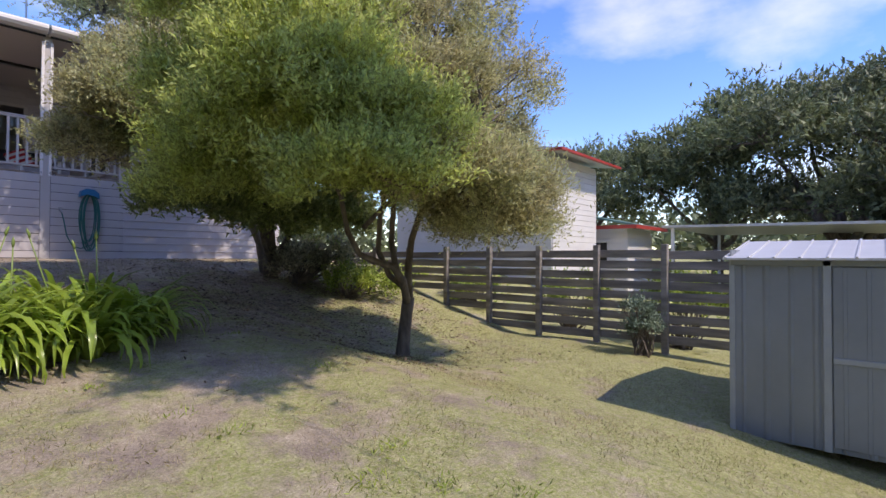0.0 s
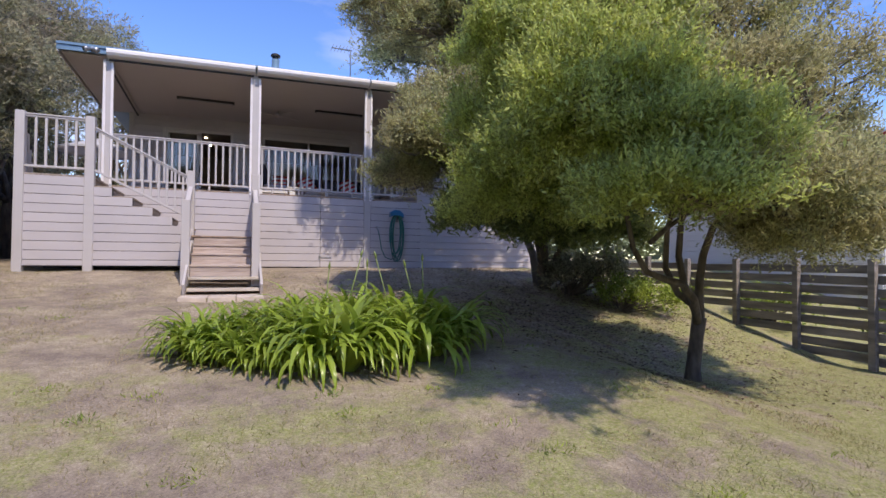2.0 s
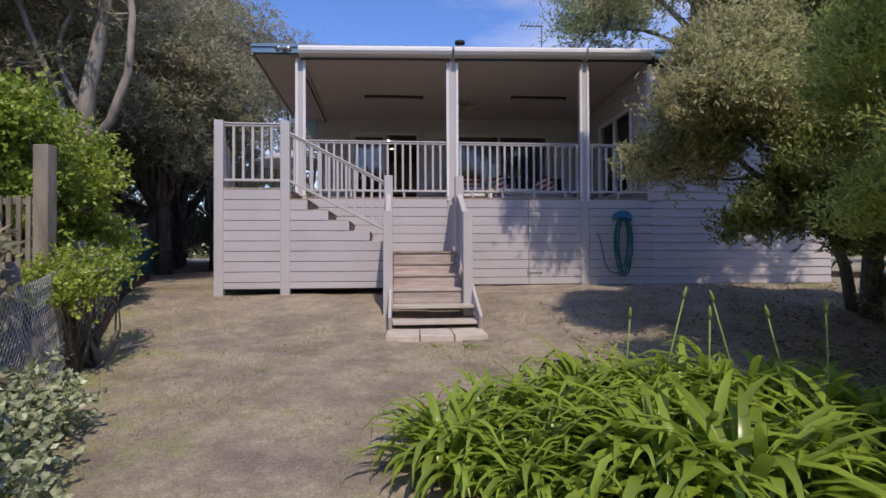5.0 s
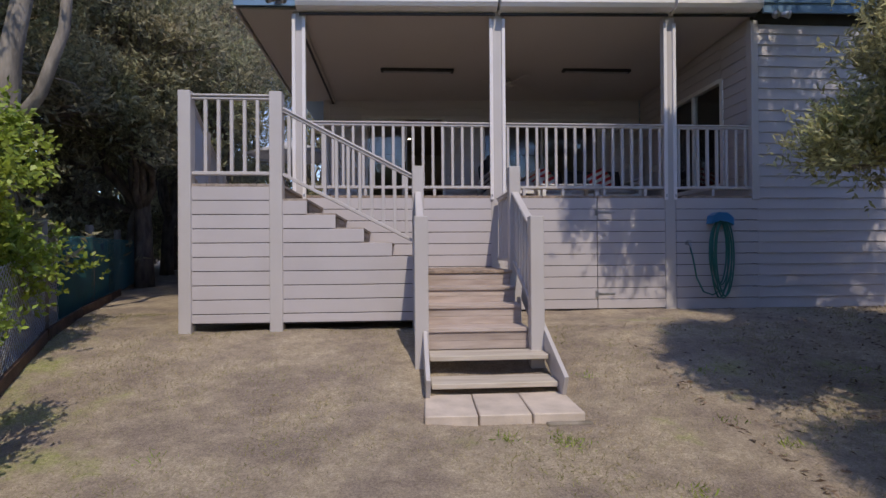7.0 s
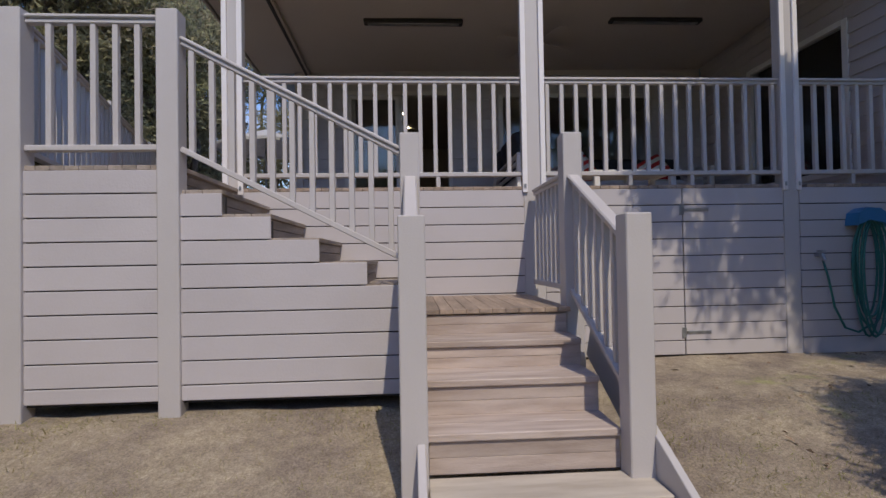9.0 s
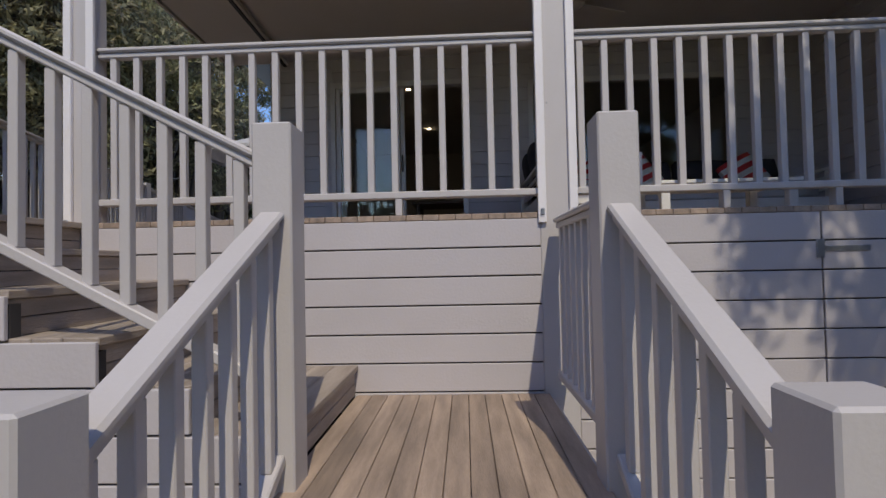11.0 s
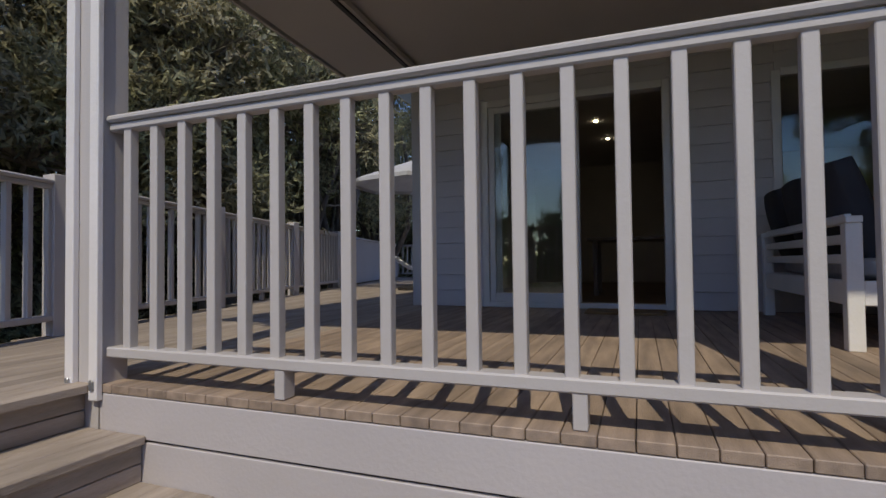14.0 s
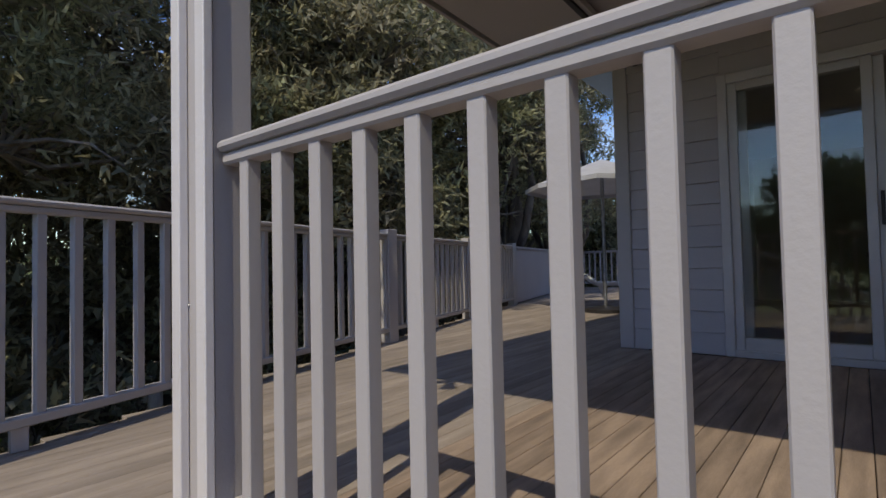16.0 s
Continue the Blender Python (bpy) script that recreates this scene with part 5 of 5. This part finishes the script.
pale_blobs = [((-3.9, -0.2, 3.2), (1.4, 1.5, 1.1)), ((-3.4, -0.4, 4.6), (1.6, 1.6, 1.0)), ((-4.6, 0.4, 1.8), (1.3, 1.5, 1.2)), ((-4.4, -1.4, 3.9), (1.5, 1.5, 1.2))]
tree("leaning_tree", (-3.5, -0.6, -1.7), [((-3.5, -0.6, -1.85), 0.17), ((-3.45, -0.7, 0.0), 0.14), ((-3.3, -0.8, 1.6), 0.12), ((-3.08, -0.78, 2.75), 0.10), ((-2.95, -0.8, 4.2), 0.07)],
     [((-3.4, -0.75, 0.6), b[0], 0.08, 0.03) for b in pale_blobs], pale_blobs, [60, 90, 90, 90], 18, 0.25, 0.18, 0.12, 0.036, LEAF_DARK, BARK_PALE,
     "leaning pale-barked coastal tree beyond the wire fence", up=0.1, droop=0.25, twigs=160, slim=True)

# dark trees beyond the side boundary
for bx, by, h, lean, bark in ((-6.3, 2.6, 8.0, -0.4, BARK), (-5.6, 6.4, 7.5, 0.4, BARK_PALE), (-6.6, 10.5, 10.5, 0.3, BARK), (-3.5, 17.5, 11.5, 0.2, BARK), (-9.0, 5.0, 9.0, 0.0, BARK), (-8.6, -3.5, 8.0, 0.0, BARK), (1.0, 19.5, 7.5, 0, BARK), (-8.0, 14.5, 9.0, 0, BARK), (-4.7, 5.2, 7.4, -0.2, BARK), (-4.5, 8.6, 8.2, 0.1, BARK), (-7.2, 0.2, 9.2, 0.3, BARK), (-5.2, 12.0, 9.6, 0.0, BARK)):
    zb = float(gz(bx, by))
    top = zb + h
    blobs = [((bx - (1.3 if bark is BARK_PALE else 0) + rng.uniform(-1.2, 1.2), by + rng.uniform(-1.4, 1.4), zb + h * f), (rng.uniform(1.5, 2.1), rng.uniform(1.6, 2.2), rng.uniform(1.0, 1.5))) for f in (0.42, 0.55, 0.7, 0.85, 0.95)]
    tree("boundary_tree", (bx, by, zb), [((bx, by, zb - 0.1), 0.22), ((bx + 0.2 * lean, by, zb + 1.5), 0.18), ((bx + lean, by + 0.2, zb + 3.2), 0.16), ((bx + lean * 1.3, by, zb + 5), 0.11)],
         [((bx + 0.3 * lean, by, zb + 1.8), (b[0][0], b[0][1], b[0][2]), 0.10, 0.03) for b in blobs],
         blobs, [100, 120, 120, 110, 80], 16, 0.26, 0.20, 0.14, 0.046, LEAF_DARK, bark, "dark dense coastal tree beyond the boundary", up=0.1, droop=0.25, twigs=170, group="boundary trees", slim=True, twig_bark=BARK_PALE)


def shrub(name, blobs, per, sprigs, size, sprig, leaf, width, material, label, up=0.4, slim=False):
    b0 = blobs[0][0]
    t = thing(name, (b0[0], b0[1], float(gz(b0[0], b0[1]))), label, "shrub")
    verts, c = foliage(blobs, per, sprigs, size, sprig, leaf, width, up, 0.0, slim)
    bm = bmesh.new()
    for k in rng.choice(len(c), min(40, len(c)), replace=False):
        tube(bm, limb_path((b0[0] + rng.normal() * 0.08, b0[1] + rng.normal() * 0.08, float(gz(b0[0], b0[1])) - 0.03), c[k], 0.2, 5), np.linspace(0.018, 0.005, 5), 4)
    tagged(part("stem_work", bm, BARK, t), kind="stuff")
    quads("foliage", verts, len(verts) // (3 if slim else 4), material, t, "", slim)
    return t


shrub("lime_shrub", [((-2.9, -2.7, -0.35), (0.9, 0.9, 0.7)), ((-3.3, -2.0, 0.2), (0.9, 0.9, 0.7)), ((-2.7, -2.2, -1.0), (0.5, 0.8, 0.5)), ((-3.4, -3.4, 0.1), (0.9, 0.9, 0.8)), ((-3.6, -0.6, -0.9), (0.7, 0.7, 0.5)), ((-2.9, -3.8, -0.6), (0.8, 0.8, 0.6)), ((-2.6, -3.6, 0.3), (0.6, 0.7, 0.5))],
      [90, 80, 50, 80, 40, 70, 50], 20, 0.13, 0.12, 0.07, 0.045, LEAF_LIME, "bright yellow-green leafy shrub behind the wire fence")
fs = shrub("flowering_shrub", [((-1.42, -4.1, -1.30), (0.36, 0.5, 0.27)), ((-1.34, -4.5, -1.42), (0.28, 0.36, 0.2))], [46, 26], 16, 0.09, 0.08, 0.045, 0.028, LEAF_LIME, "lime shrub with small mauve flowers over the wire fence")
fl = clumps([((-1.38, -4.2, -1.30), (0.42, 0.55, 0.32))], [40], 0.1)[0]
fv = leaves(np.repeat(fl, 5, axis=0), unit(rng.normal(size=(200, 3))), np.full(200, 0.03), np.full(200, 0.02))
tagged(quads("flower_scatter", fv, 200, PETAL, fs, "small mauve flowers"), kind="stuff")
shrub("variegated_shrub", [((-0.30, -7.6, -2.2), (0.45, 0.7, 0.45)), ((-0.15, -8.3, -2.3), (0.4, 0.5, 0.35)), ((-0.6, -6.7, -2.15), (0.35, 0.5, 0.35)), ((-0.9, -5.9, -2.15), (0.3, 0.4, 0.25))], [60, 40, 40, 25], 16, 0.10, 0.09, 0.06, 0.04, LEAF_VARI,
      "cream and green variegated shrub along the fence")
shrub("base_shrub", [((8.75, -3.2, -1.75), (0.6, 0.5, 0.5)), ((9.3, -3.5, -1.7), (0.5, 0.5, 0.45))], [60, 45], 18, 0.12, 0.10, 0.07, 0.03, LEAF_DARK, "dark green shrub crowding the bushy tree base")
shrub("silver_shrub", [((11.0, -9.35, -2.75), (0.22, 0.25, 0.30)), ((10.95, -9.25, -2.45), (0.2, 0.2, 0.2))], [30, 20], 14, 0.07, 0.07, 0.05, 0.02, LEAF_GREY, "small silver-green shrub against the paling fence")
shrub("low_shrub", [((9.3, -4.1, -2.1), (0.5, 0.5, 0.35)), ((9.9, -4.3, -2.2), (0.6, 0.5, 0.35))], [40, 40], 18, 0.12, 0.10, 0.06, 0.025, LEAF_LIME, "leafy green low shrub under the trees")
for i in range(4):
    y = -9.6 + 2.3 * i
    shrub("fence_shrub", [((12.2 + 0.3 * (i % 2), y, -2.4), (0.4, 0.8, 0.5))], [45], 16, 0.12, 0.10, 0.06, 0.04, LEAF_LIME, "yellow-green shrub showing through the paling fence")

# undergrowth along the skewed boundary and at the end of the deck
for i in range(15):
    y = -6.5 + 1.7 * i
    x = fx0(y) - 1.3 - 1.2 * (i % 3) * 0.6
    z = float(gz(x, y))
    shrub("understorey_shrub", [((x, y, z + 0.9), (1.0, 1.1, 0.9)), ((x - 1.1, y + 0.5, z + 1.7), (1.1, 1.1, 1.2))], [70, 80], 11, 0.22, 0.16, 0.14, 0.065,
          LEAF_DARK, "dark tangled undergrowth behind the boundary fence", slim=True)
for i in range(9):
    x = -6 + 1.6 * i
    y = 16.0 + (i % 2)
    z = float(gz(x, y))
    shrub("understorey_shrub", [((x, y, z + 1.0), (1.1, 1.0, 1.0)), ((x, y + 0.8, z + 2.6), (1.2, 1.1, 1.2))], [80, 80], 11, 0.24, 0.16, 0.16, 0.075,
          LEAF_DARK, "green garden growth beyond the far deck railing", slim=True)
for i in range(9):
    y = -8.0 + 3.0 * i
    x = fx0(y) - 4.6 - 0.8 * (i % 2)
    z = float(gz(x, y))
    shrub("understorey_shrub", [((x, y, z + 1.1), (1.4, 1.9, 1.2)), ((x - 0.5, y + 0.8, z + 2.8), (1.5, 1.8, 1.4))], [90, 90], 10, 0.30, 0.18, 0.19, 0.09,
          LEAF_DARK, "dark tangled undergrowth behind the boundary fence", slim=True)
for x, y, g in ((-8.6, 15.5, 1.5), (-10.2, 18.5, 1.8), (-7.2, 18.0, 1.6), (-11.5, 13.5, 1.6), (-9.4, 11.5, 1.4), (-6.3, 21.0, 1.9), (-12.5, 22.0, 2.2)):
    z = float(gz(x, y))
    shrub("understorey_shrub", [((x, y, z + 0.9 * g), (g, g, g * 0.9)), ((x + 0.4, y + 0.5, z + 2.3 * g), (g, g, g))], [90, 90], 10, 0.32, 0.18, 0.2, 0.1,
          LEAF_DARK, "dark tangled undergrowth behind the boundary fence", slim=True)
# woods all round in the distance
wv = []
for ring_r, zz in ((48, 2.0), (58, 4.5)):
    ang = rng.uniform(0, 2 * math.pi, 260)
    for a in ang:
        c = np.array([5 + ring_r * math.cos(a) * rng.uniform(0.9, 1.15), -3 + ring_r * math.sin(a) * rng.uniform(0.9, 1.15), -2 + zz * rng.uniform(0.3, 1.2)])
        m = 70
        d = unit(rng.normal(size=(m, 3)))
        wv.append(leaves(c + d * np.array([3.2, 3.2, 2.2]) * rng.uniform(0.6, 1, (m, 1)), unit(d + rng.normal(size=(m, 3)) * 0.8), rng.uniform(0.7, 1.4, m), rng.uniform(0.4, 0.8, m)))
wv = np.concatenate(wv)
tagged(quads("woods", wv, len(wv) // 4, LEAF_MOONAH), "dark distant coastal woods all round", "woods", kind="stuff")

# broad dark trees beyond the neighbouring house and behind the yard
for i, (bx, by, h, w) in enumerate(((23, -15.0, 7.6, 4.0), (27, -11.2, 8.9, 5.0), (31, -6, 8.8, 5.0), (34, -12, 9.5, 5.5), (26, -19, 9.5, 5.0), (33, 2, 7.0, 5.0), (28, 9, 7, 4.5), (8, -24, 7, 4.0), (-2, -23, 8, 4.5), (2.5, -27, 9, 4.5), (-10, -18, 8, 4), (14, -27, 8, 4.5), (-8, -14, 9.5, 4.0), (-13.5, -12, 10, 4.5))):
    zb = float(gz(bx, by))
    blobs = [((bx + rng.uniform(-w, w) * 0.6, by + rng.uniform(-w, w) * 0.6, zb + h * f), (w * 0.55, w * 0.55, w * 0.28)) for f in (0.42, 0.62, 0.7, 0.8, 0.9, 0.52)]
    tree("moonah_tree", (bx, by, zb), [((bx, by, zb - 0.1), 0.3), ((bx + 0.4, by, zb + h * 0.25), 0.24), ((bx + 0.2, by + 0.3, zb + h * 0.45), 0.2)],
         [((bx + 0.3, by, zb + h * 0.22), b[0], 0.16, 0.05) for b in blobs],
         blobs, [80] * 6, 14, 0.38, 0.24, 0.22, 0.10, LEAF_MOONAH, BARK, "broad dark-crowned coastal tree in the distance", twigs=80, group="distant trees", slim=True)

# ---- strap-leaved clump ----
def strap_plant(seed):
    r = np.random.default_rng(seed)
    t = thing("agapanthus_plant", (0, 0, 0), "clump of arching glossy green strap leaves", "plant", "agapanthus clump")
    for k in range(54):
        bm = bmesh.new()
        a, ln, w = r.uniform(0, 2 * math.pi), r.uniform(0.34, 0.76), r.uniform(0.030, 0.045)
        rise, fall = r.uniform(0.9, 1.55), r.uniform(1.8, 4.1)
        p, ang = Vector((0.05 * math.cos(a), 0.05 * math.sin(a), 0)), rise
        out = Vector((math.cos(a), math.sin(a), 0))
        side = Vector((-math.sin(a), math.cos(a), 0))
        prev = None
        n = 7
        for i in range(n + 1):
            ww = w * (0.8 + 0.4 * math.sin(math.pi * min(1, i / n + 0.15))) * (1 if i < n - 1 else (0.6 if i == n - 1 else 0.08))
            up = Vector((0, 0, 1)) * math.cos(ang) - out * math.sin(ang)
            row = [bm.verts.new(p - side * ww / 2 + up * ww * 0.12), bm.verts.new(p), bm.verts.new(p + side * ww / 2 + up * ww * 0.12)]
            if prev:
                bm.faces.new((prev[0], prev[1], row[1], row[0]))
                bm.faces.new((prev[1], prev[2], row[2], row[1]))
            prev = row
            p = p + (out * math.cos(ang) + Vector((0, 0, 1)) * math.sin(ang)) * ln / n
            ang -= fall / n * (0.4 + 1.2 * i / n)
        part("leaf", bm, STRAP, t, smooth=True)
    return t


kinds = [strap_plant(40 + i) for i in range(6)]
spots = []
for attempt in range(4000):
    if len(spots) >= 72:
        break
    x, y = rng.uniform(1.7, 5.0), rng.uniform(-7.2, -5.5)
    if ((x - 3.3) / 1.45) ** 2 + ((y + 6.4) / 0.78) ** 2 < 1 and all((x - a) ** 2 + (y - b) ** 2 > 0.029 for a, b in spots):
        spots.append((x, y))
for i, (x, y) in enumerate(spots):
    grow = 0.86 + 0.30 * min(1, max(0, (x - 2.6) / 0.8)) + rng.normal() * 0.05
    m = pose(x, y, float(gz(x, y)) - 0.01, rng.normal() * 4, rng.normal() * 4, rng.uniform(0, 360)) @ Matrix.Scale(grow, 4)
    if i < 6:
        kinds[i].matrix_basis = m
        PLACE[kinds[i]] = m
    else:
        c = copy_thing(kinds[i % 6], m)
for x, y, h in ((3.5, -6.0, 0.96), (3.7, -6.3, 0.88), (3.3, -5.9, 0.8), (4.1, -6.1, 0.95), (4.3, -6.6, 0.98), (4.4, -6.2, 0.86)):
    z = float(gz(x, y))
    t = thing("flower_stalk", (x, y, z), "tall green stalk with a closed flower bud", "flower stalk", "flower stalks")
    bm = bmesh.new()
    dx = rng.normal() * 0.14
    tube(bm, [(x, y, z), (x + dx * 0.4, y, z + h * 0.5), (x + dx, y, z + h)], [0.008, 0.007, 0.006], 6)
    part("stem", bm, STALK, t, smooth=True)
    bm = bmesh.new()
    tube(bm, [(x + dx, y, z + h - 0.01), (x + dx, y, z + h + 0.02), (x + dx * 1.05, y, z + h + 0.05), (x + dx * 1.1, y, z + h + 0.085)], [0.007, 0.014, 0.012, 0.002], 8)
    part("bud", bm, STALK, t, smooth=True)

# ---- wire fence on the skewed boundary ----
def fx(y):
    return -0.88 - 0.37 * (y + 6)


wf = thing("wire_fence", (-1.5, -4, -2.2), "old galvanised chain-link fence with timber posts", "fence", kind="structure")


def mesh_wire(y0, y1, h0, h1, material, pitch=0.075):
    u = math.hypot(1, 0.37)
    n = int((y1 - y0) * u / pitch)
    rows = int((h1 - h0) / pitch)
    bm = bmesh.new()
    for i in range(n):
        for s in (0, 1):
            pts = []
            for j in range(rows + 1):
                yy = y0 + (i + (0.5 if (j + s) % 2 else -0.5) + s) * pitch / u
                zz = float(np.interp(yy, GY, GZ))
                pts.append((fx(yy) + 0.006 * (j % 2) + 0.02 * math.sin(yy * 2.1), yy, zz + h0 + j * pitch))
            tube(bm, pts, 0.0034, 3)
    return part("chain_link", bm, material, wf)


mesh_wire(-8.2, -0.6, 0.05, 1.05, WIRE)
mesh_wire(-0.6, 6.5, 0.05, 1.15, GREENWIRE)
cloth = bmesh.new()
grid = []
for i in range(34):
    yy = -0.55 + 0.1 * i
    zz = float(np.interp(yy, GY, GZ))
    grid.append([cloth.verts.new((fx(yy) - 0.03 + 0.025 * math.sin(yy * 5.1 + j) * (j / 4), yy, zz + 0.06 + (1.0 + 0.05 * math.sin(yy * 2.3)) * j / 4)) for j in range(5)])
for ga, gb_ in zip(grid, grid[1:]):
    for j in range(4):
        cloth.faces.new((ga[j], gb_[j], gb_[j + 1], ga[j + 1]))
cl = part("shade_cloth", cloth, CLOTH, wf, "teal woven shade cloth", smooth=True)
th = cl.modifiers.new("thick", "SOLIDIFY")
th.thickness = 0.004
for y, h in ((-8.0, 1.15), (-5.6, 1.2), (-3.4, 1.2), (-1.1, 1.3), (1.3, 1.3), (3.8, 1.3), (6.3, 1.3)):
    x, z = fx(y) - 0.06, float(np.interp(y, GY, GZ))
    bm = bmesh.new()
    tube(bm, [(x, y, z - 0.1), (x + 0.01, y, z + h * 0.5), (x, y, z + h)], [0.07, 0.065, 0.06], 9)
    part("fence_post", bm, LOG, wf, smooth=True)
bm = bmesh.new()
tube(bm, [(fx(-2.4) - 0.06, -2.4, -1.85), (fx(-1.2) - 0.06, -1.2, -0.62)], [0.055, 0.05], 8)
part("stay", bm, LOG, wf, "leaning log stay", smooth=True)
for k in range(7):
    y = -7.6 + 1.55 * k
    a, b = (fx(y) + 0.10, y), (fx(y + 1.5) + 0.10, y + 1.5)
    beam("edging_board", (*a, float(np.interp(y, GY, GZ)) + 0.05), (*b, float(np.interp(y + 1.5, GY, GZ)) + 0.05), 0.035, 0.16, SLEEPER, wf, "brown timber edging")

screen2 = thing("timber_screen", (-1.75, -4.2, -2.15), "brown timber post and slatted screen behind the wire fence", "screen")
box("post", -1.83, -1.69, -4.27, -4.13, -2.3, 0.0, LOG, screen2, bevel=0.008)
for zz in (-1.0, -0.52):
    box("rail", -2.75, -1.83, -4.22, -4.18, zz - 0.06, zz, LOG, screen2)
for k in range(10):
    xk = -2.70 + 0.088 * k
    box("slat", xk, xk + 0.045, -4.245, -4.222, -1.25, -0.50, LOG, screen2, bevel=0.003)

# ---- short grass and weeds near the path ----
n = 230000
gx, gy = rng.uniform(-3.5, 11, n), rng.uniform(-12.5, 0.3, n)
keep = (gx > fx(gy) + 0.1) & ~((gx > -1.2) & (gx < 6.5) & (gy > -1.2)) & ~((gx > 1.5) & (gx < 2.8) & (gy > -3.45))
gx, gy = gx[keep], gy[keep]
gb = np.stack([gx, gy, gz(gx, gy) - 0.004], axis=1)
gw = unit(rng.normal(size=gb.shape) * 0.8 + np.array([0, 0, 0.75]))
gv = leaves(gb, gw, rng.uniform(0.015, 0.05, len(gb)), rng.uniform(0.003, 0.007, len(gb)), slim=True)
DRY = mat("dry_grass_blades", (0.40, 0.32, 0.20), 0.9, vary=0.1, scale=0.9, island=0.35, bump=0, col2=(0.24, 0.25, 0.08), transmit=0.2)
tagged(quads("grass", gv, len(gb), DRY, tri=True), "short dry straw-coloured grass blades", "grass", kind="stuff")
tufts = []
for i in range(70):
    x, y = rng.uniform(-1.6, 6.5), rng.uniform(-11.5, -2.2)
    if x < fx(y) + 0.2 or (1.5 < x < 5 and -7.4 < y < -5.3) or (1.3 < x < 3 and y > -3.6):
        continue
    m = 46
    b = np.tile([x, y, float(gz(x, y))], (m, 1)) + rng.normal(size=(m, 3)) * np.array([0.07, 0.06, 0])
    tufts.append(leaves(b, unit(rng.normal(size=(m, 3)) * 0.9 + np.array([0, 0, 0.7])), rng.uniform(0.02, 0.07, m), rng.uniform(0.005, 0.011, m)))
tufts = np.concatenate(tufts)
tagged(quads("weeds", tufts, len(tufts) // 4, LEAF_LIME), "small green weed tufts in the dry lawn", "weeds", kind="stuff")

n = 9000
lx, ly = rng.normal(8.0, 1.8, n), rng.normal(-4.2, 1.7, n)
lx, ly = np.clip(lx, 3.8, 11.3), np.clip(ly, -8.5, -0.15)
lb = np.stack([lx, ly, gz(lx, ly) + 0.012], axis=1)
lv = leaves(lb, unit(rng.normal(size=(n, 3)) * np.array([1, 1, 0.15])), rng.uniform(0.03, 0.08, n), rng.uniform(0.012, 0.03, n), np.tile([0.0, 0.0, 1.0], (n, 1)))
tagged(quads("leaf_litter", lv, n, LITTER), "brown fallen leaf litter under the trees", "leaf litter", kind="stuff")

# ---- decking boards, shared lengths ----
w = 0.094
x = -5.4
while x < 6.5:
    y1 = BACK - 0.04 if x > -0.33 else 13.5
    y0 = -0.02 if x > -0.06 else FRONT + 0.06
    xm = x + w / 2
    if 2.56 < xm < 2.84 or 5.12 < xm < 5.37:
        y0 = 0.118
    # the skewed side cuts the boards off
    cut = FRONT - (xm + 1.15) / 0.283
    if xm < -1.12:
        y0 = max(y0, cut)
    if y1 - y0 > 0.3:
        y0 = round(y0 * 20) / 20
        box("deck_board", x + 0.001, x + w - 0.002, y0, y1, -0.032, 0.0, DECK if xm > -0.06 else DECK_GREY, deck, bevel=0.0025)
    x += w
# one solid dark slab, coloured as the shade seen between deck boards
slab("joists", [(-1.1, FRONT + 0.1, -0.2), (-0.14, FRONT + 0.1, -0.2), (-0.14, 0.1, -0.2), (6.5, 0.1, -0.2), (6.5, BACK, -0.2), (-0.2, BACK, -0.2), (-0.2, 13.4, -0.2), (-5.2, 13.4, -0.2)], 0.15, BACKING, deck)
beam("edge_board", (left_edge(FRONT) + 0.0, FRONT + 0.1, -0.09), (left_edge(13.4), 13.4, -0.09), 0.03, 0.17, DECK_GREY, deck)
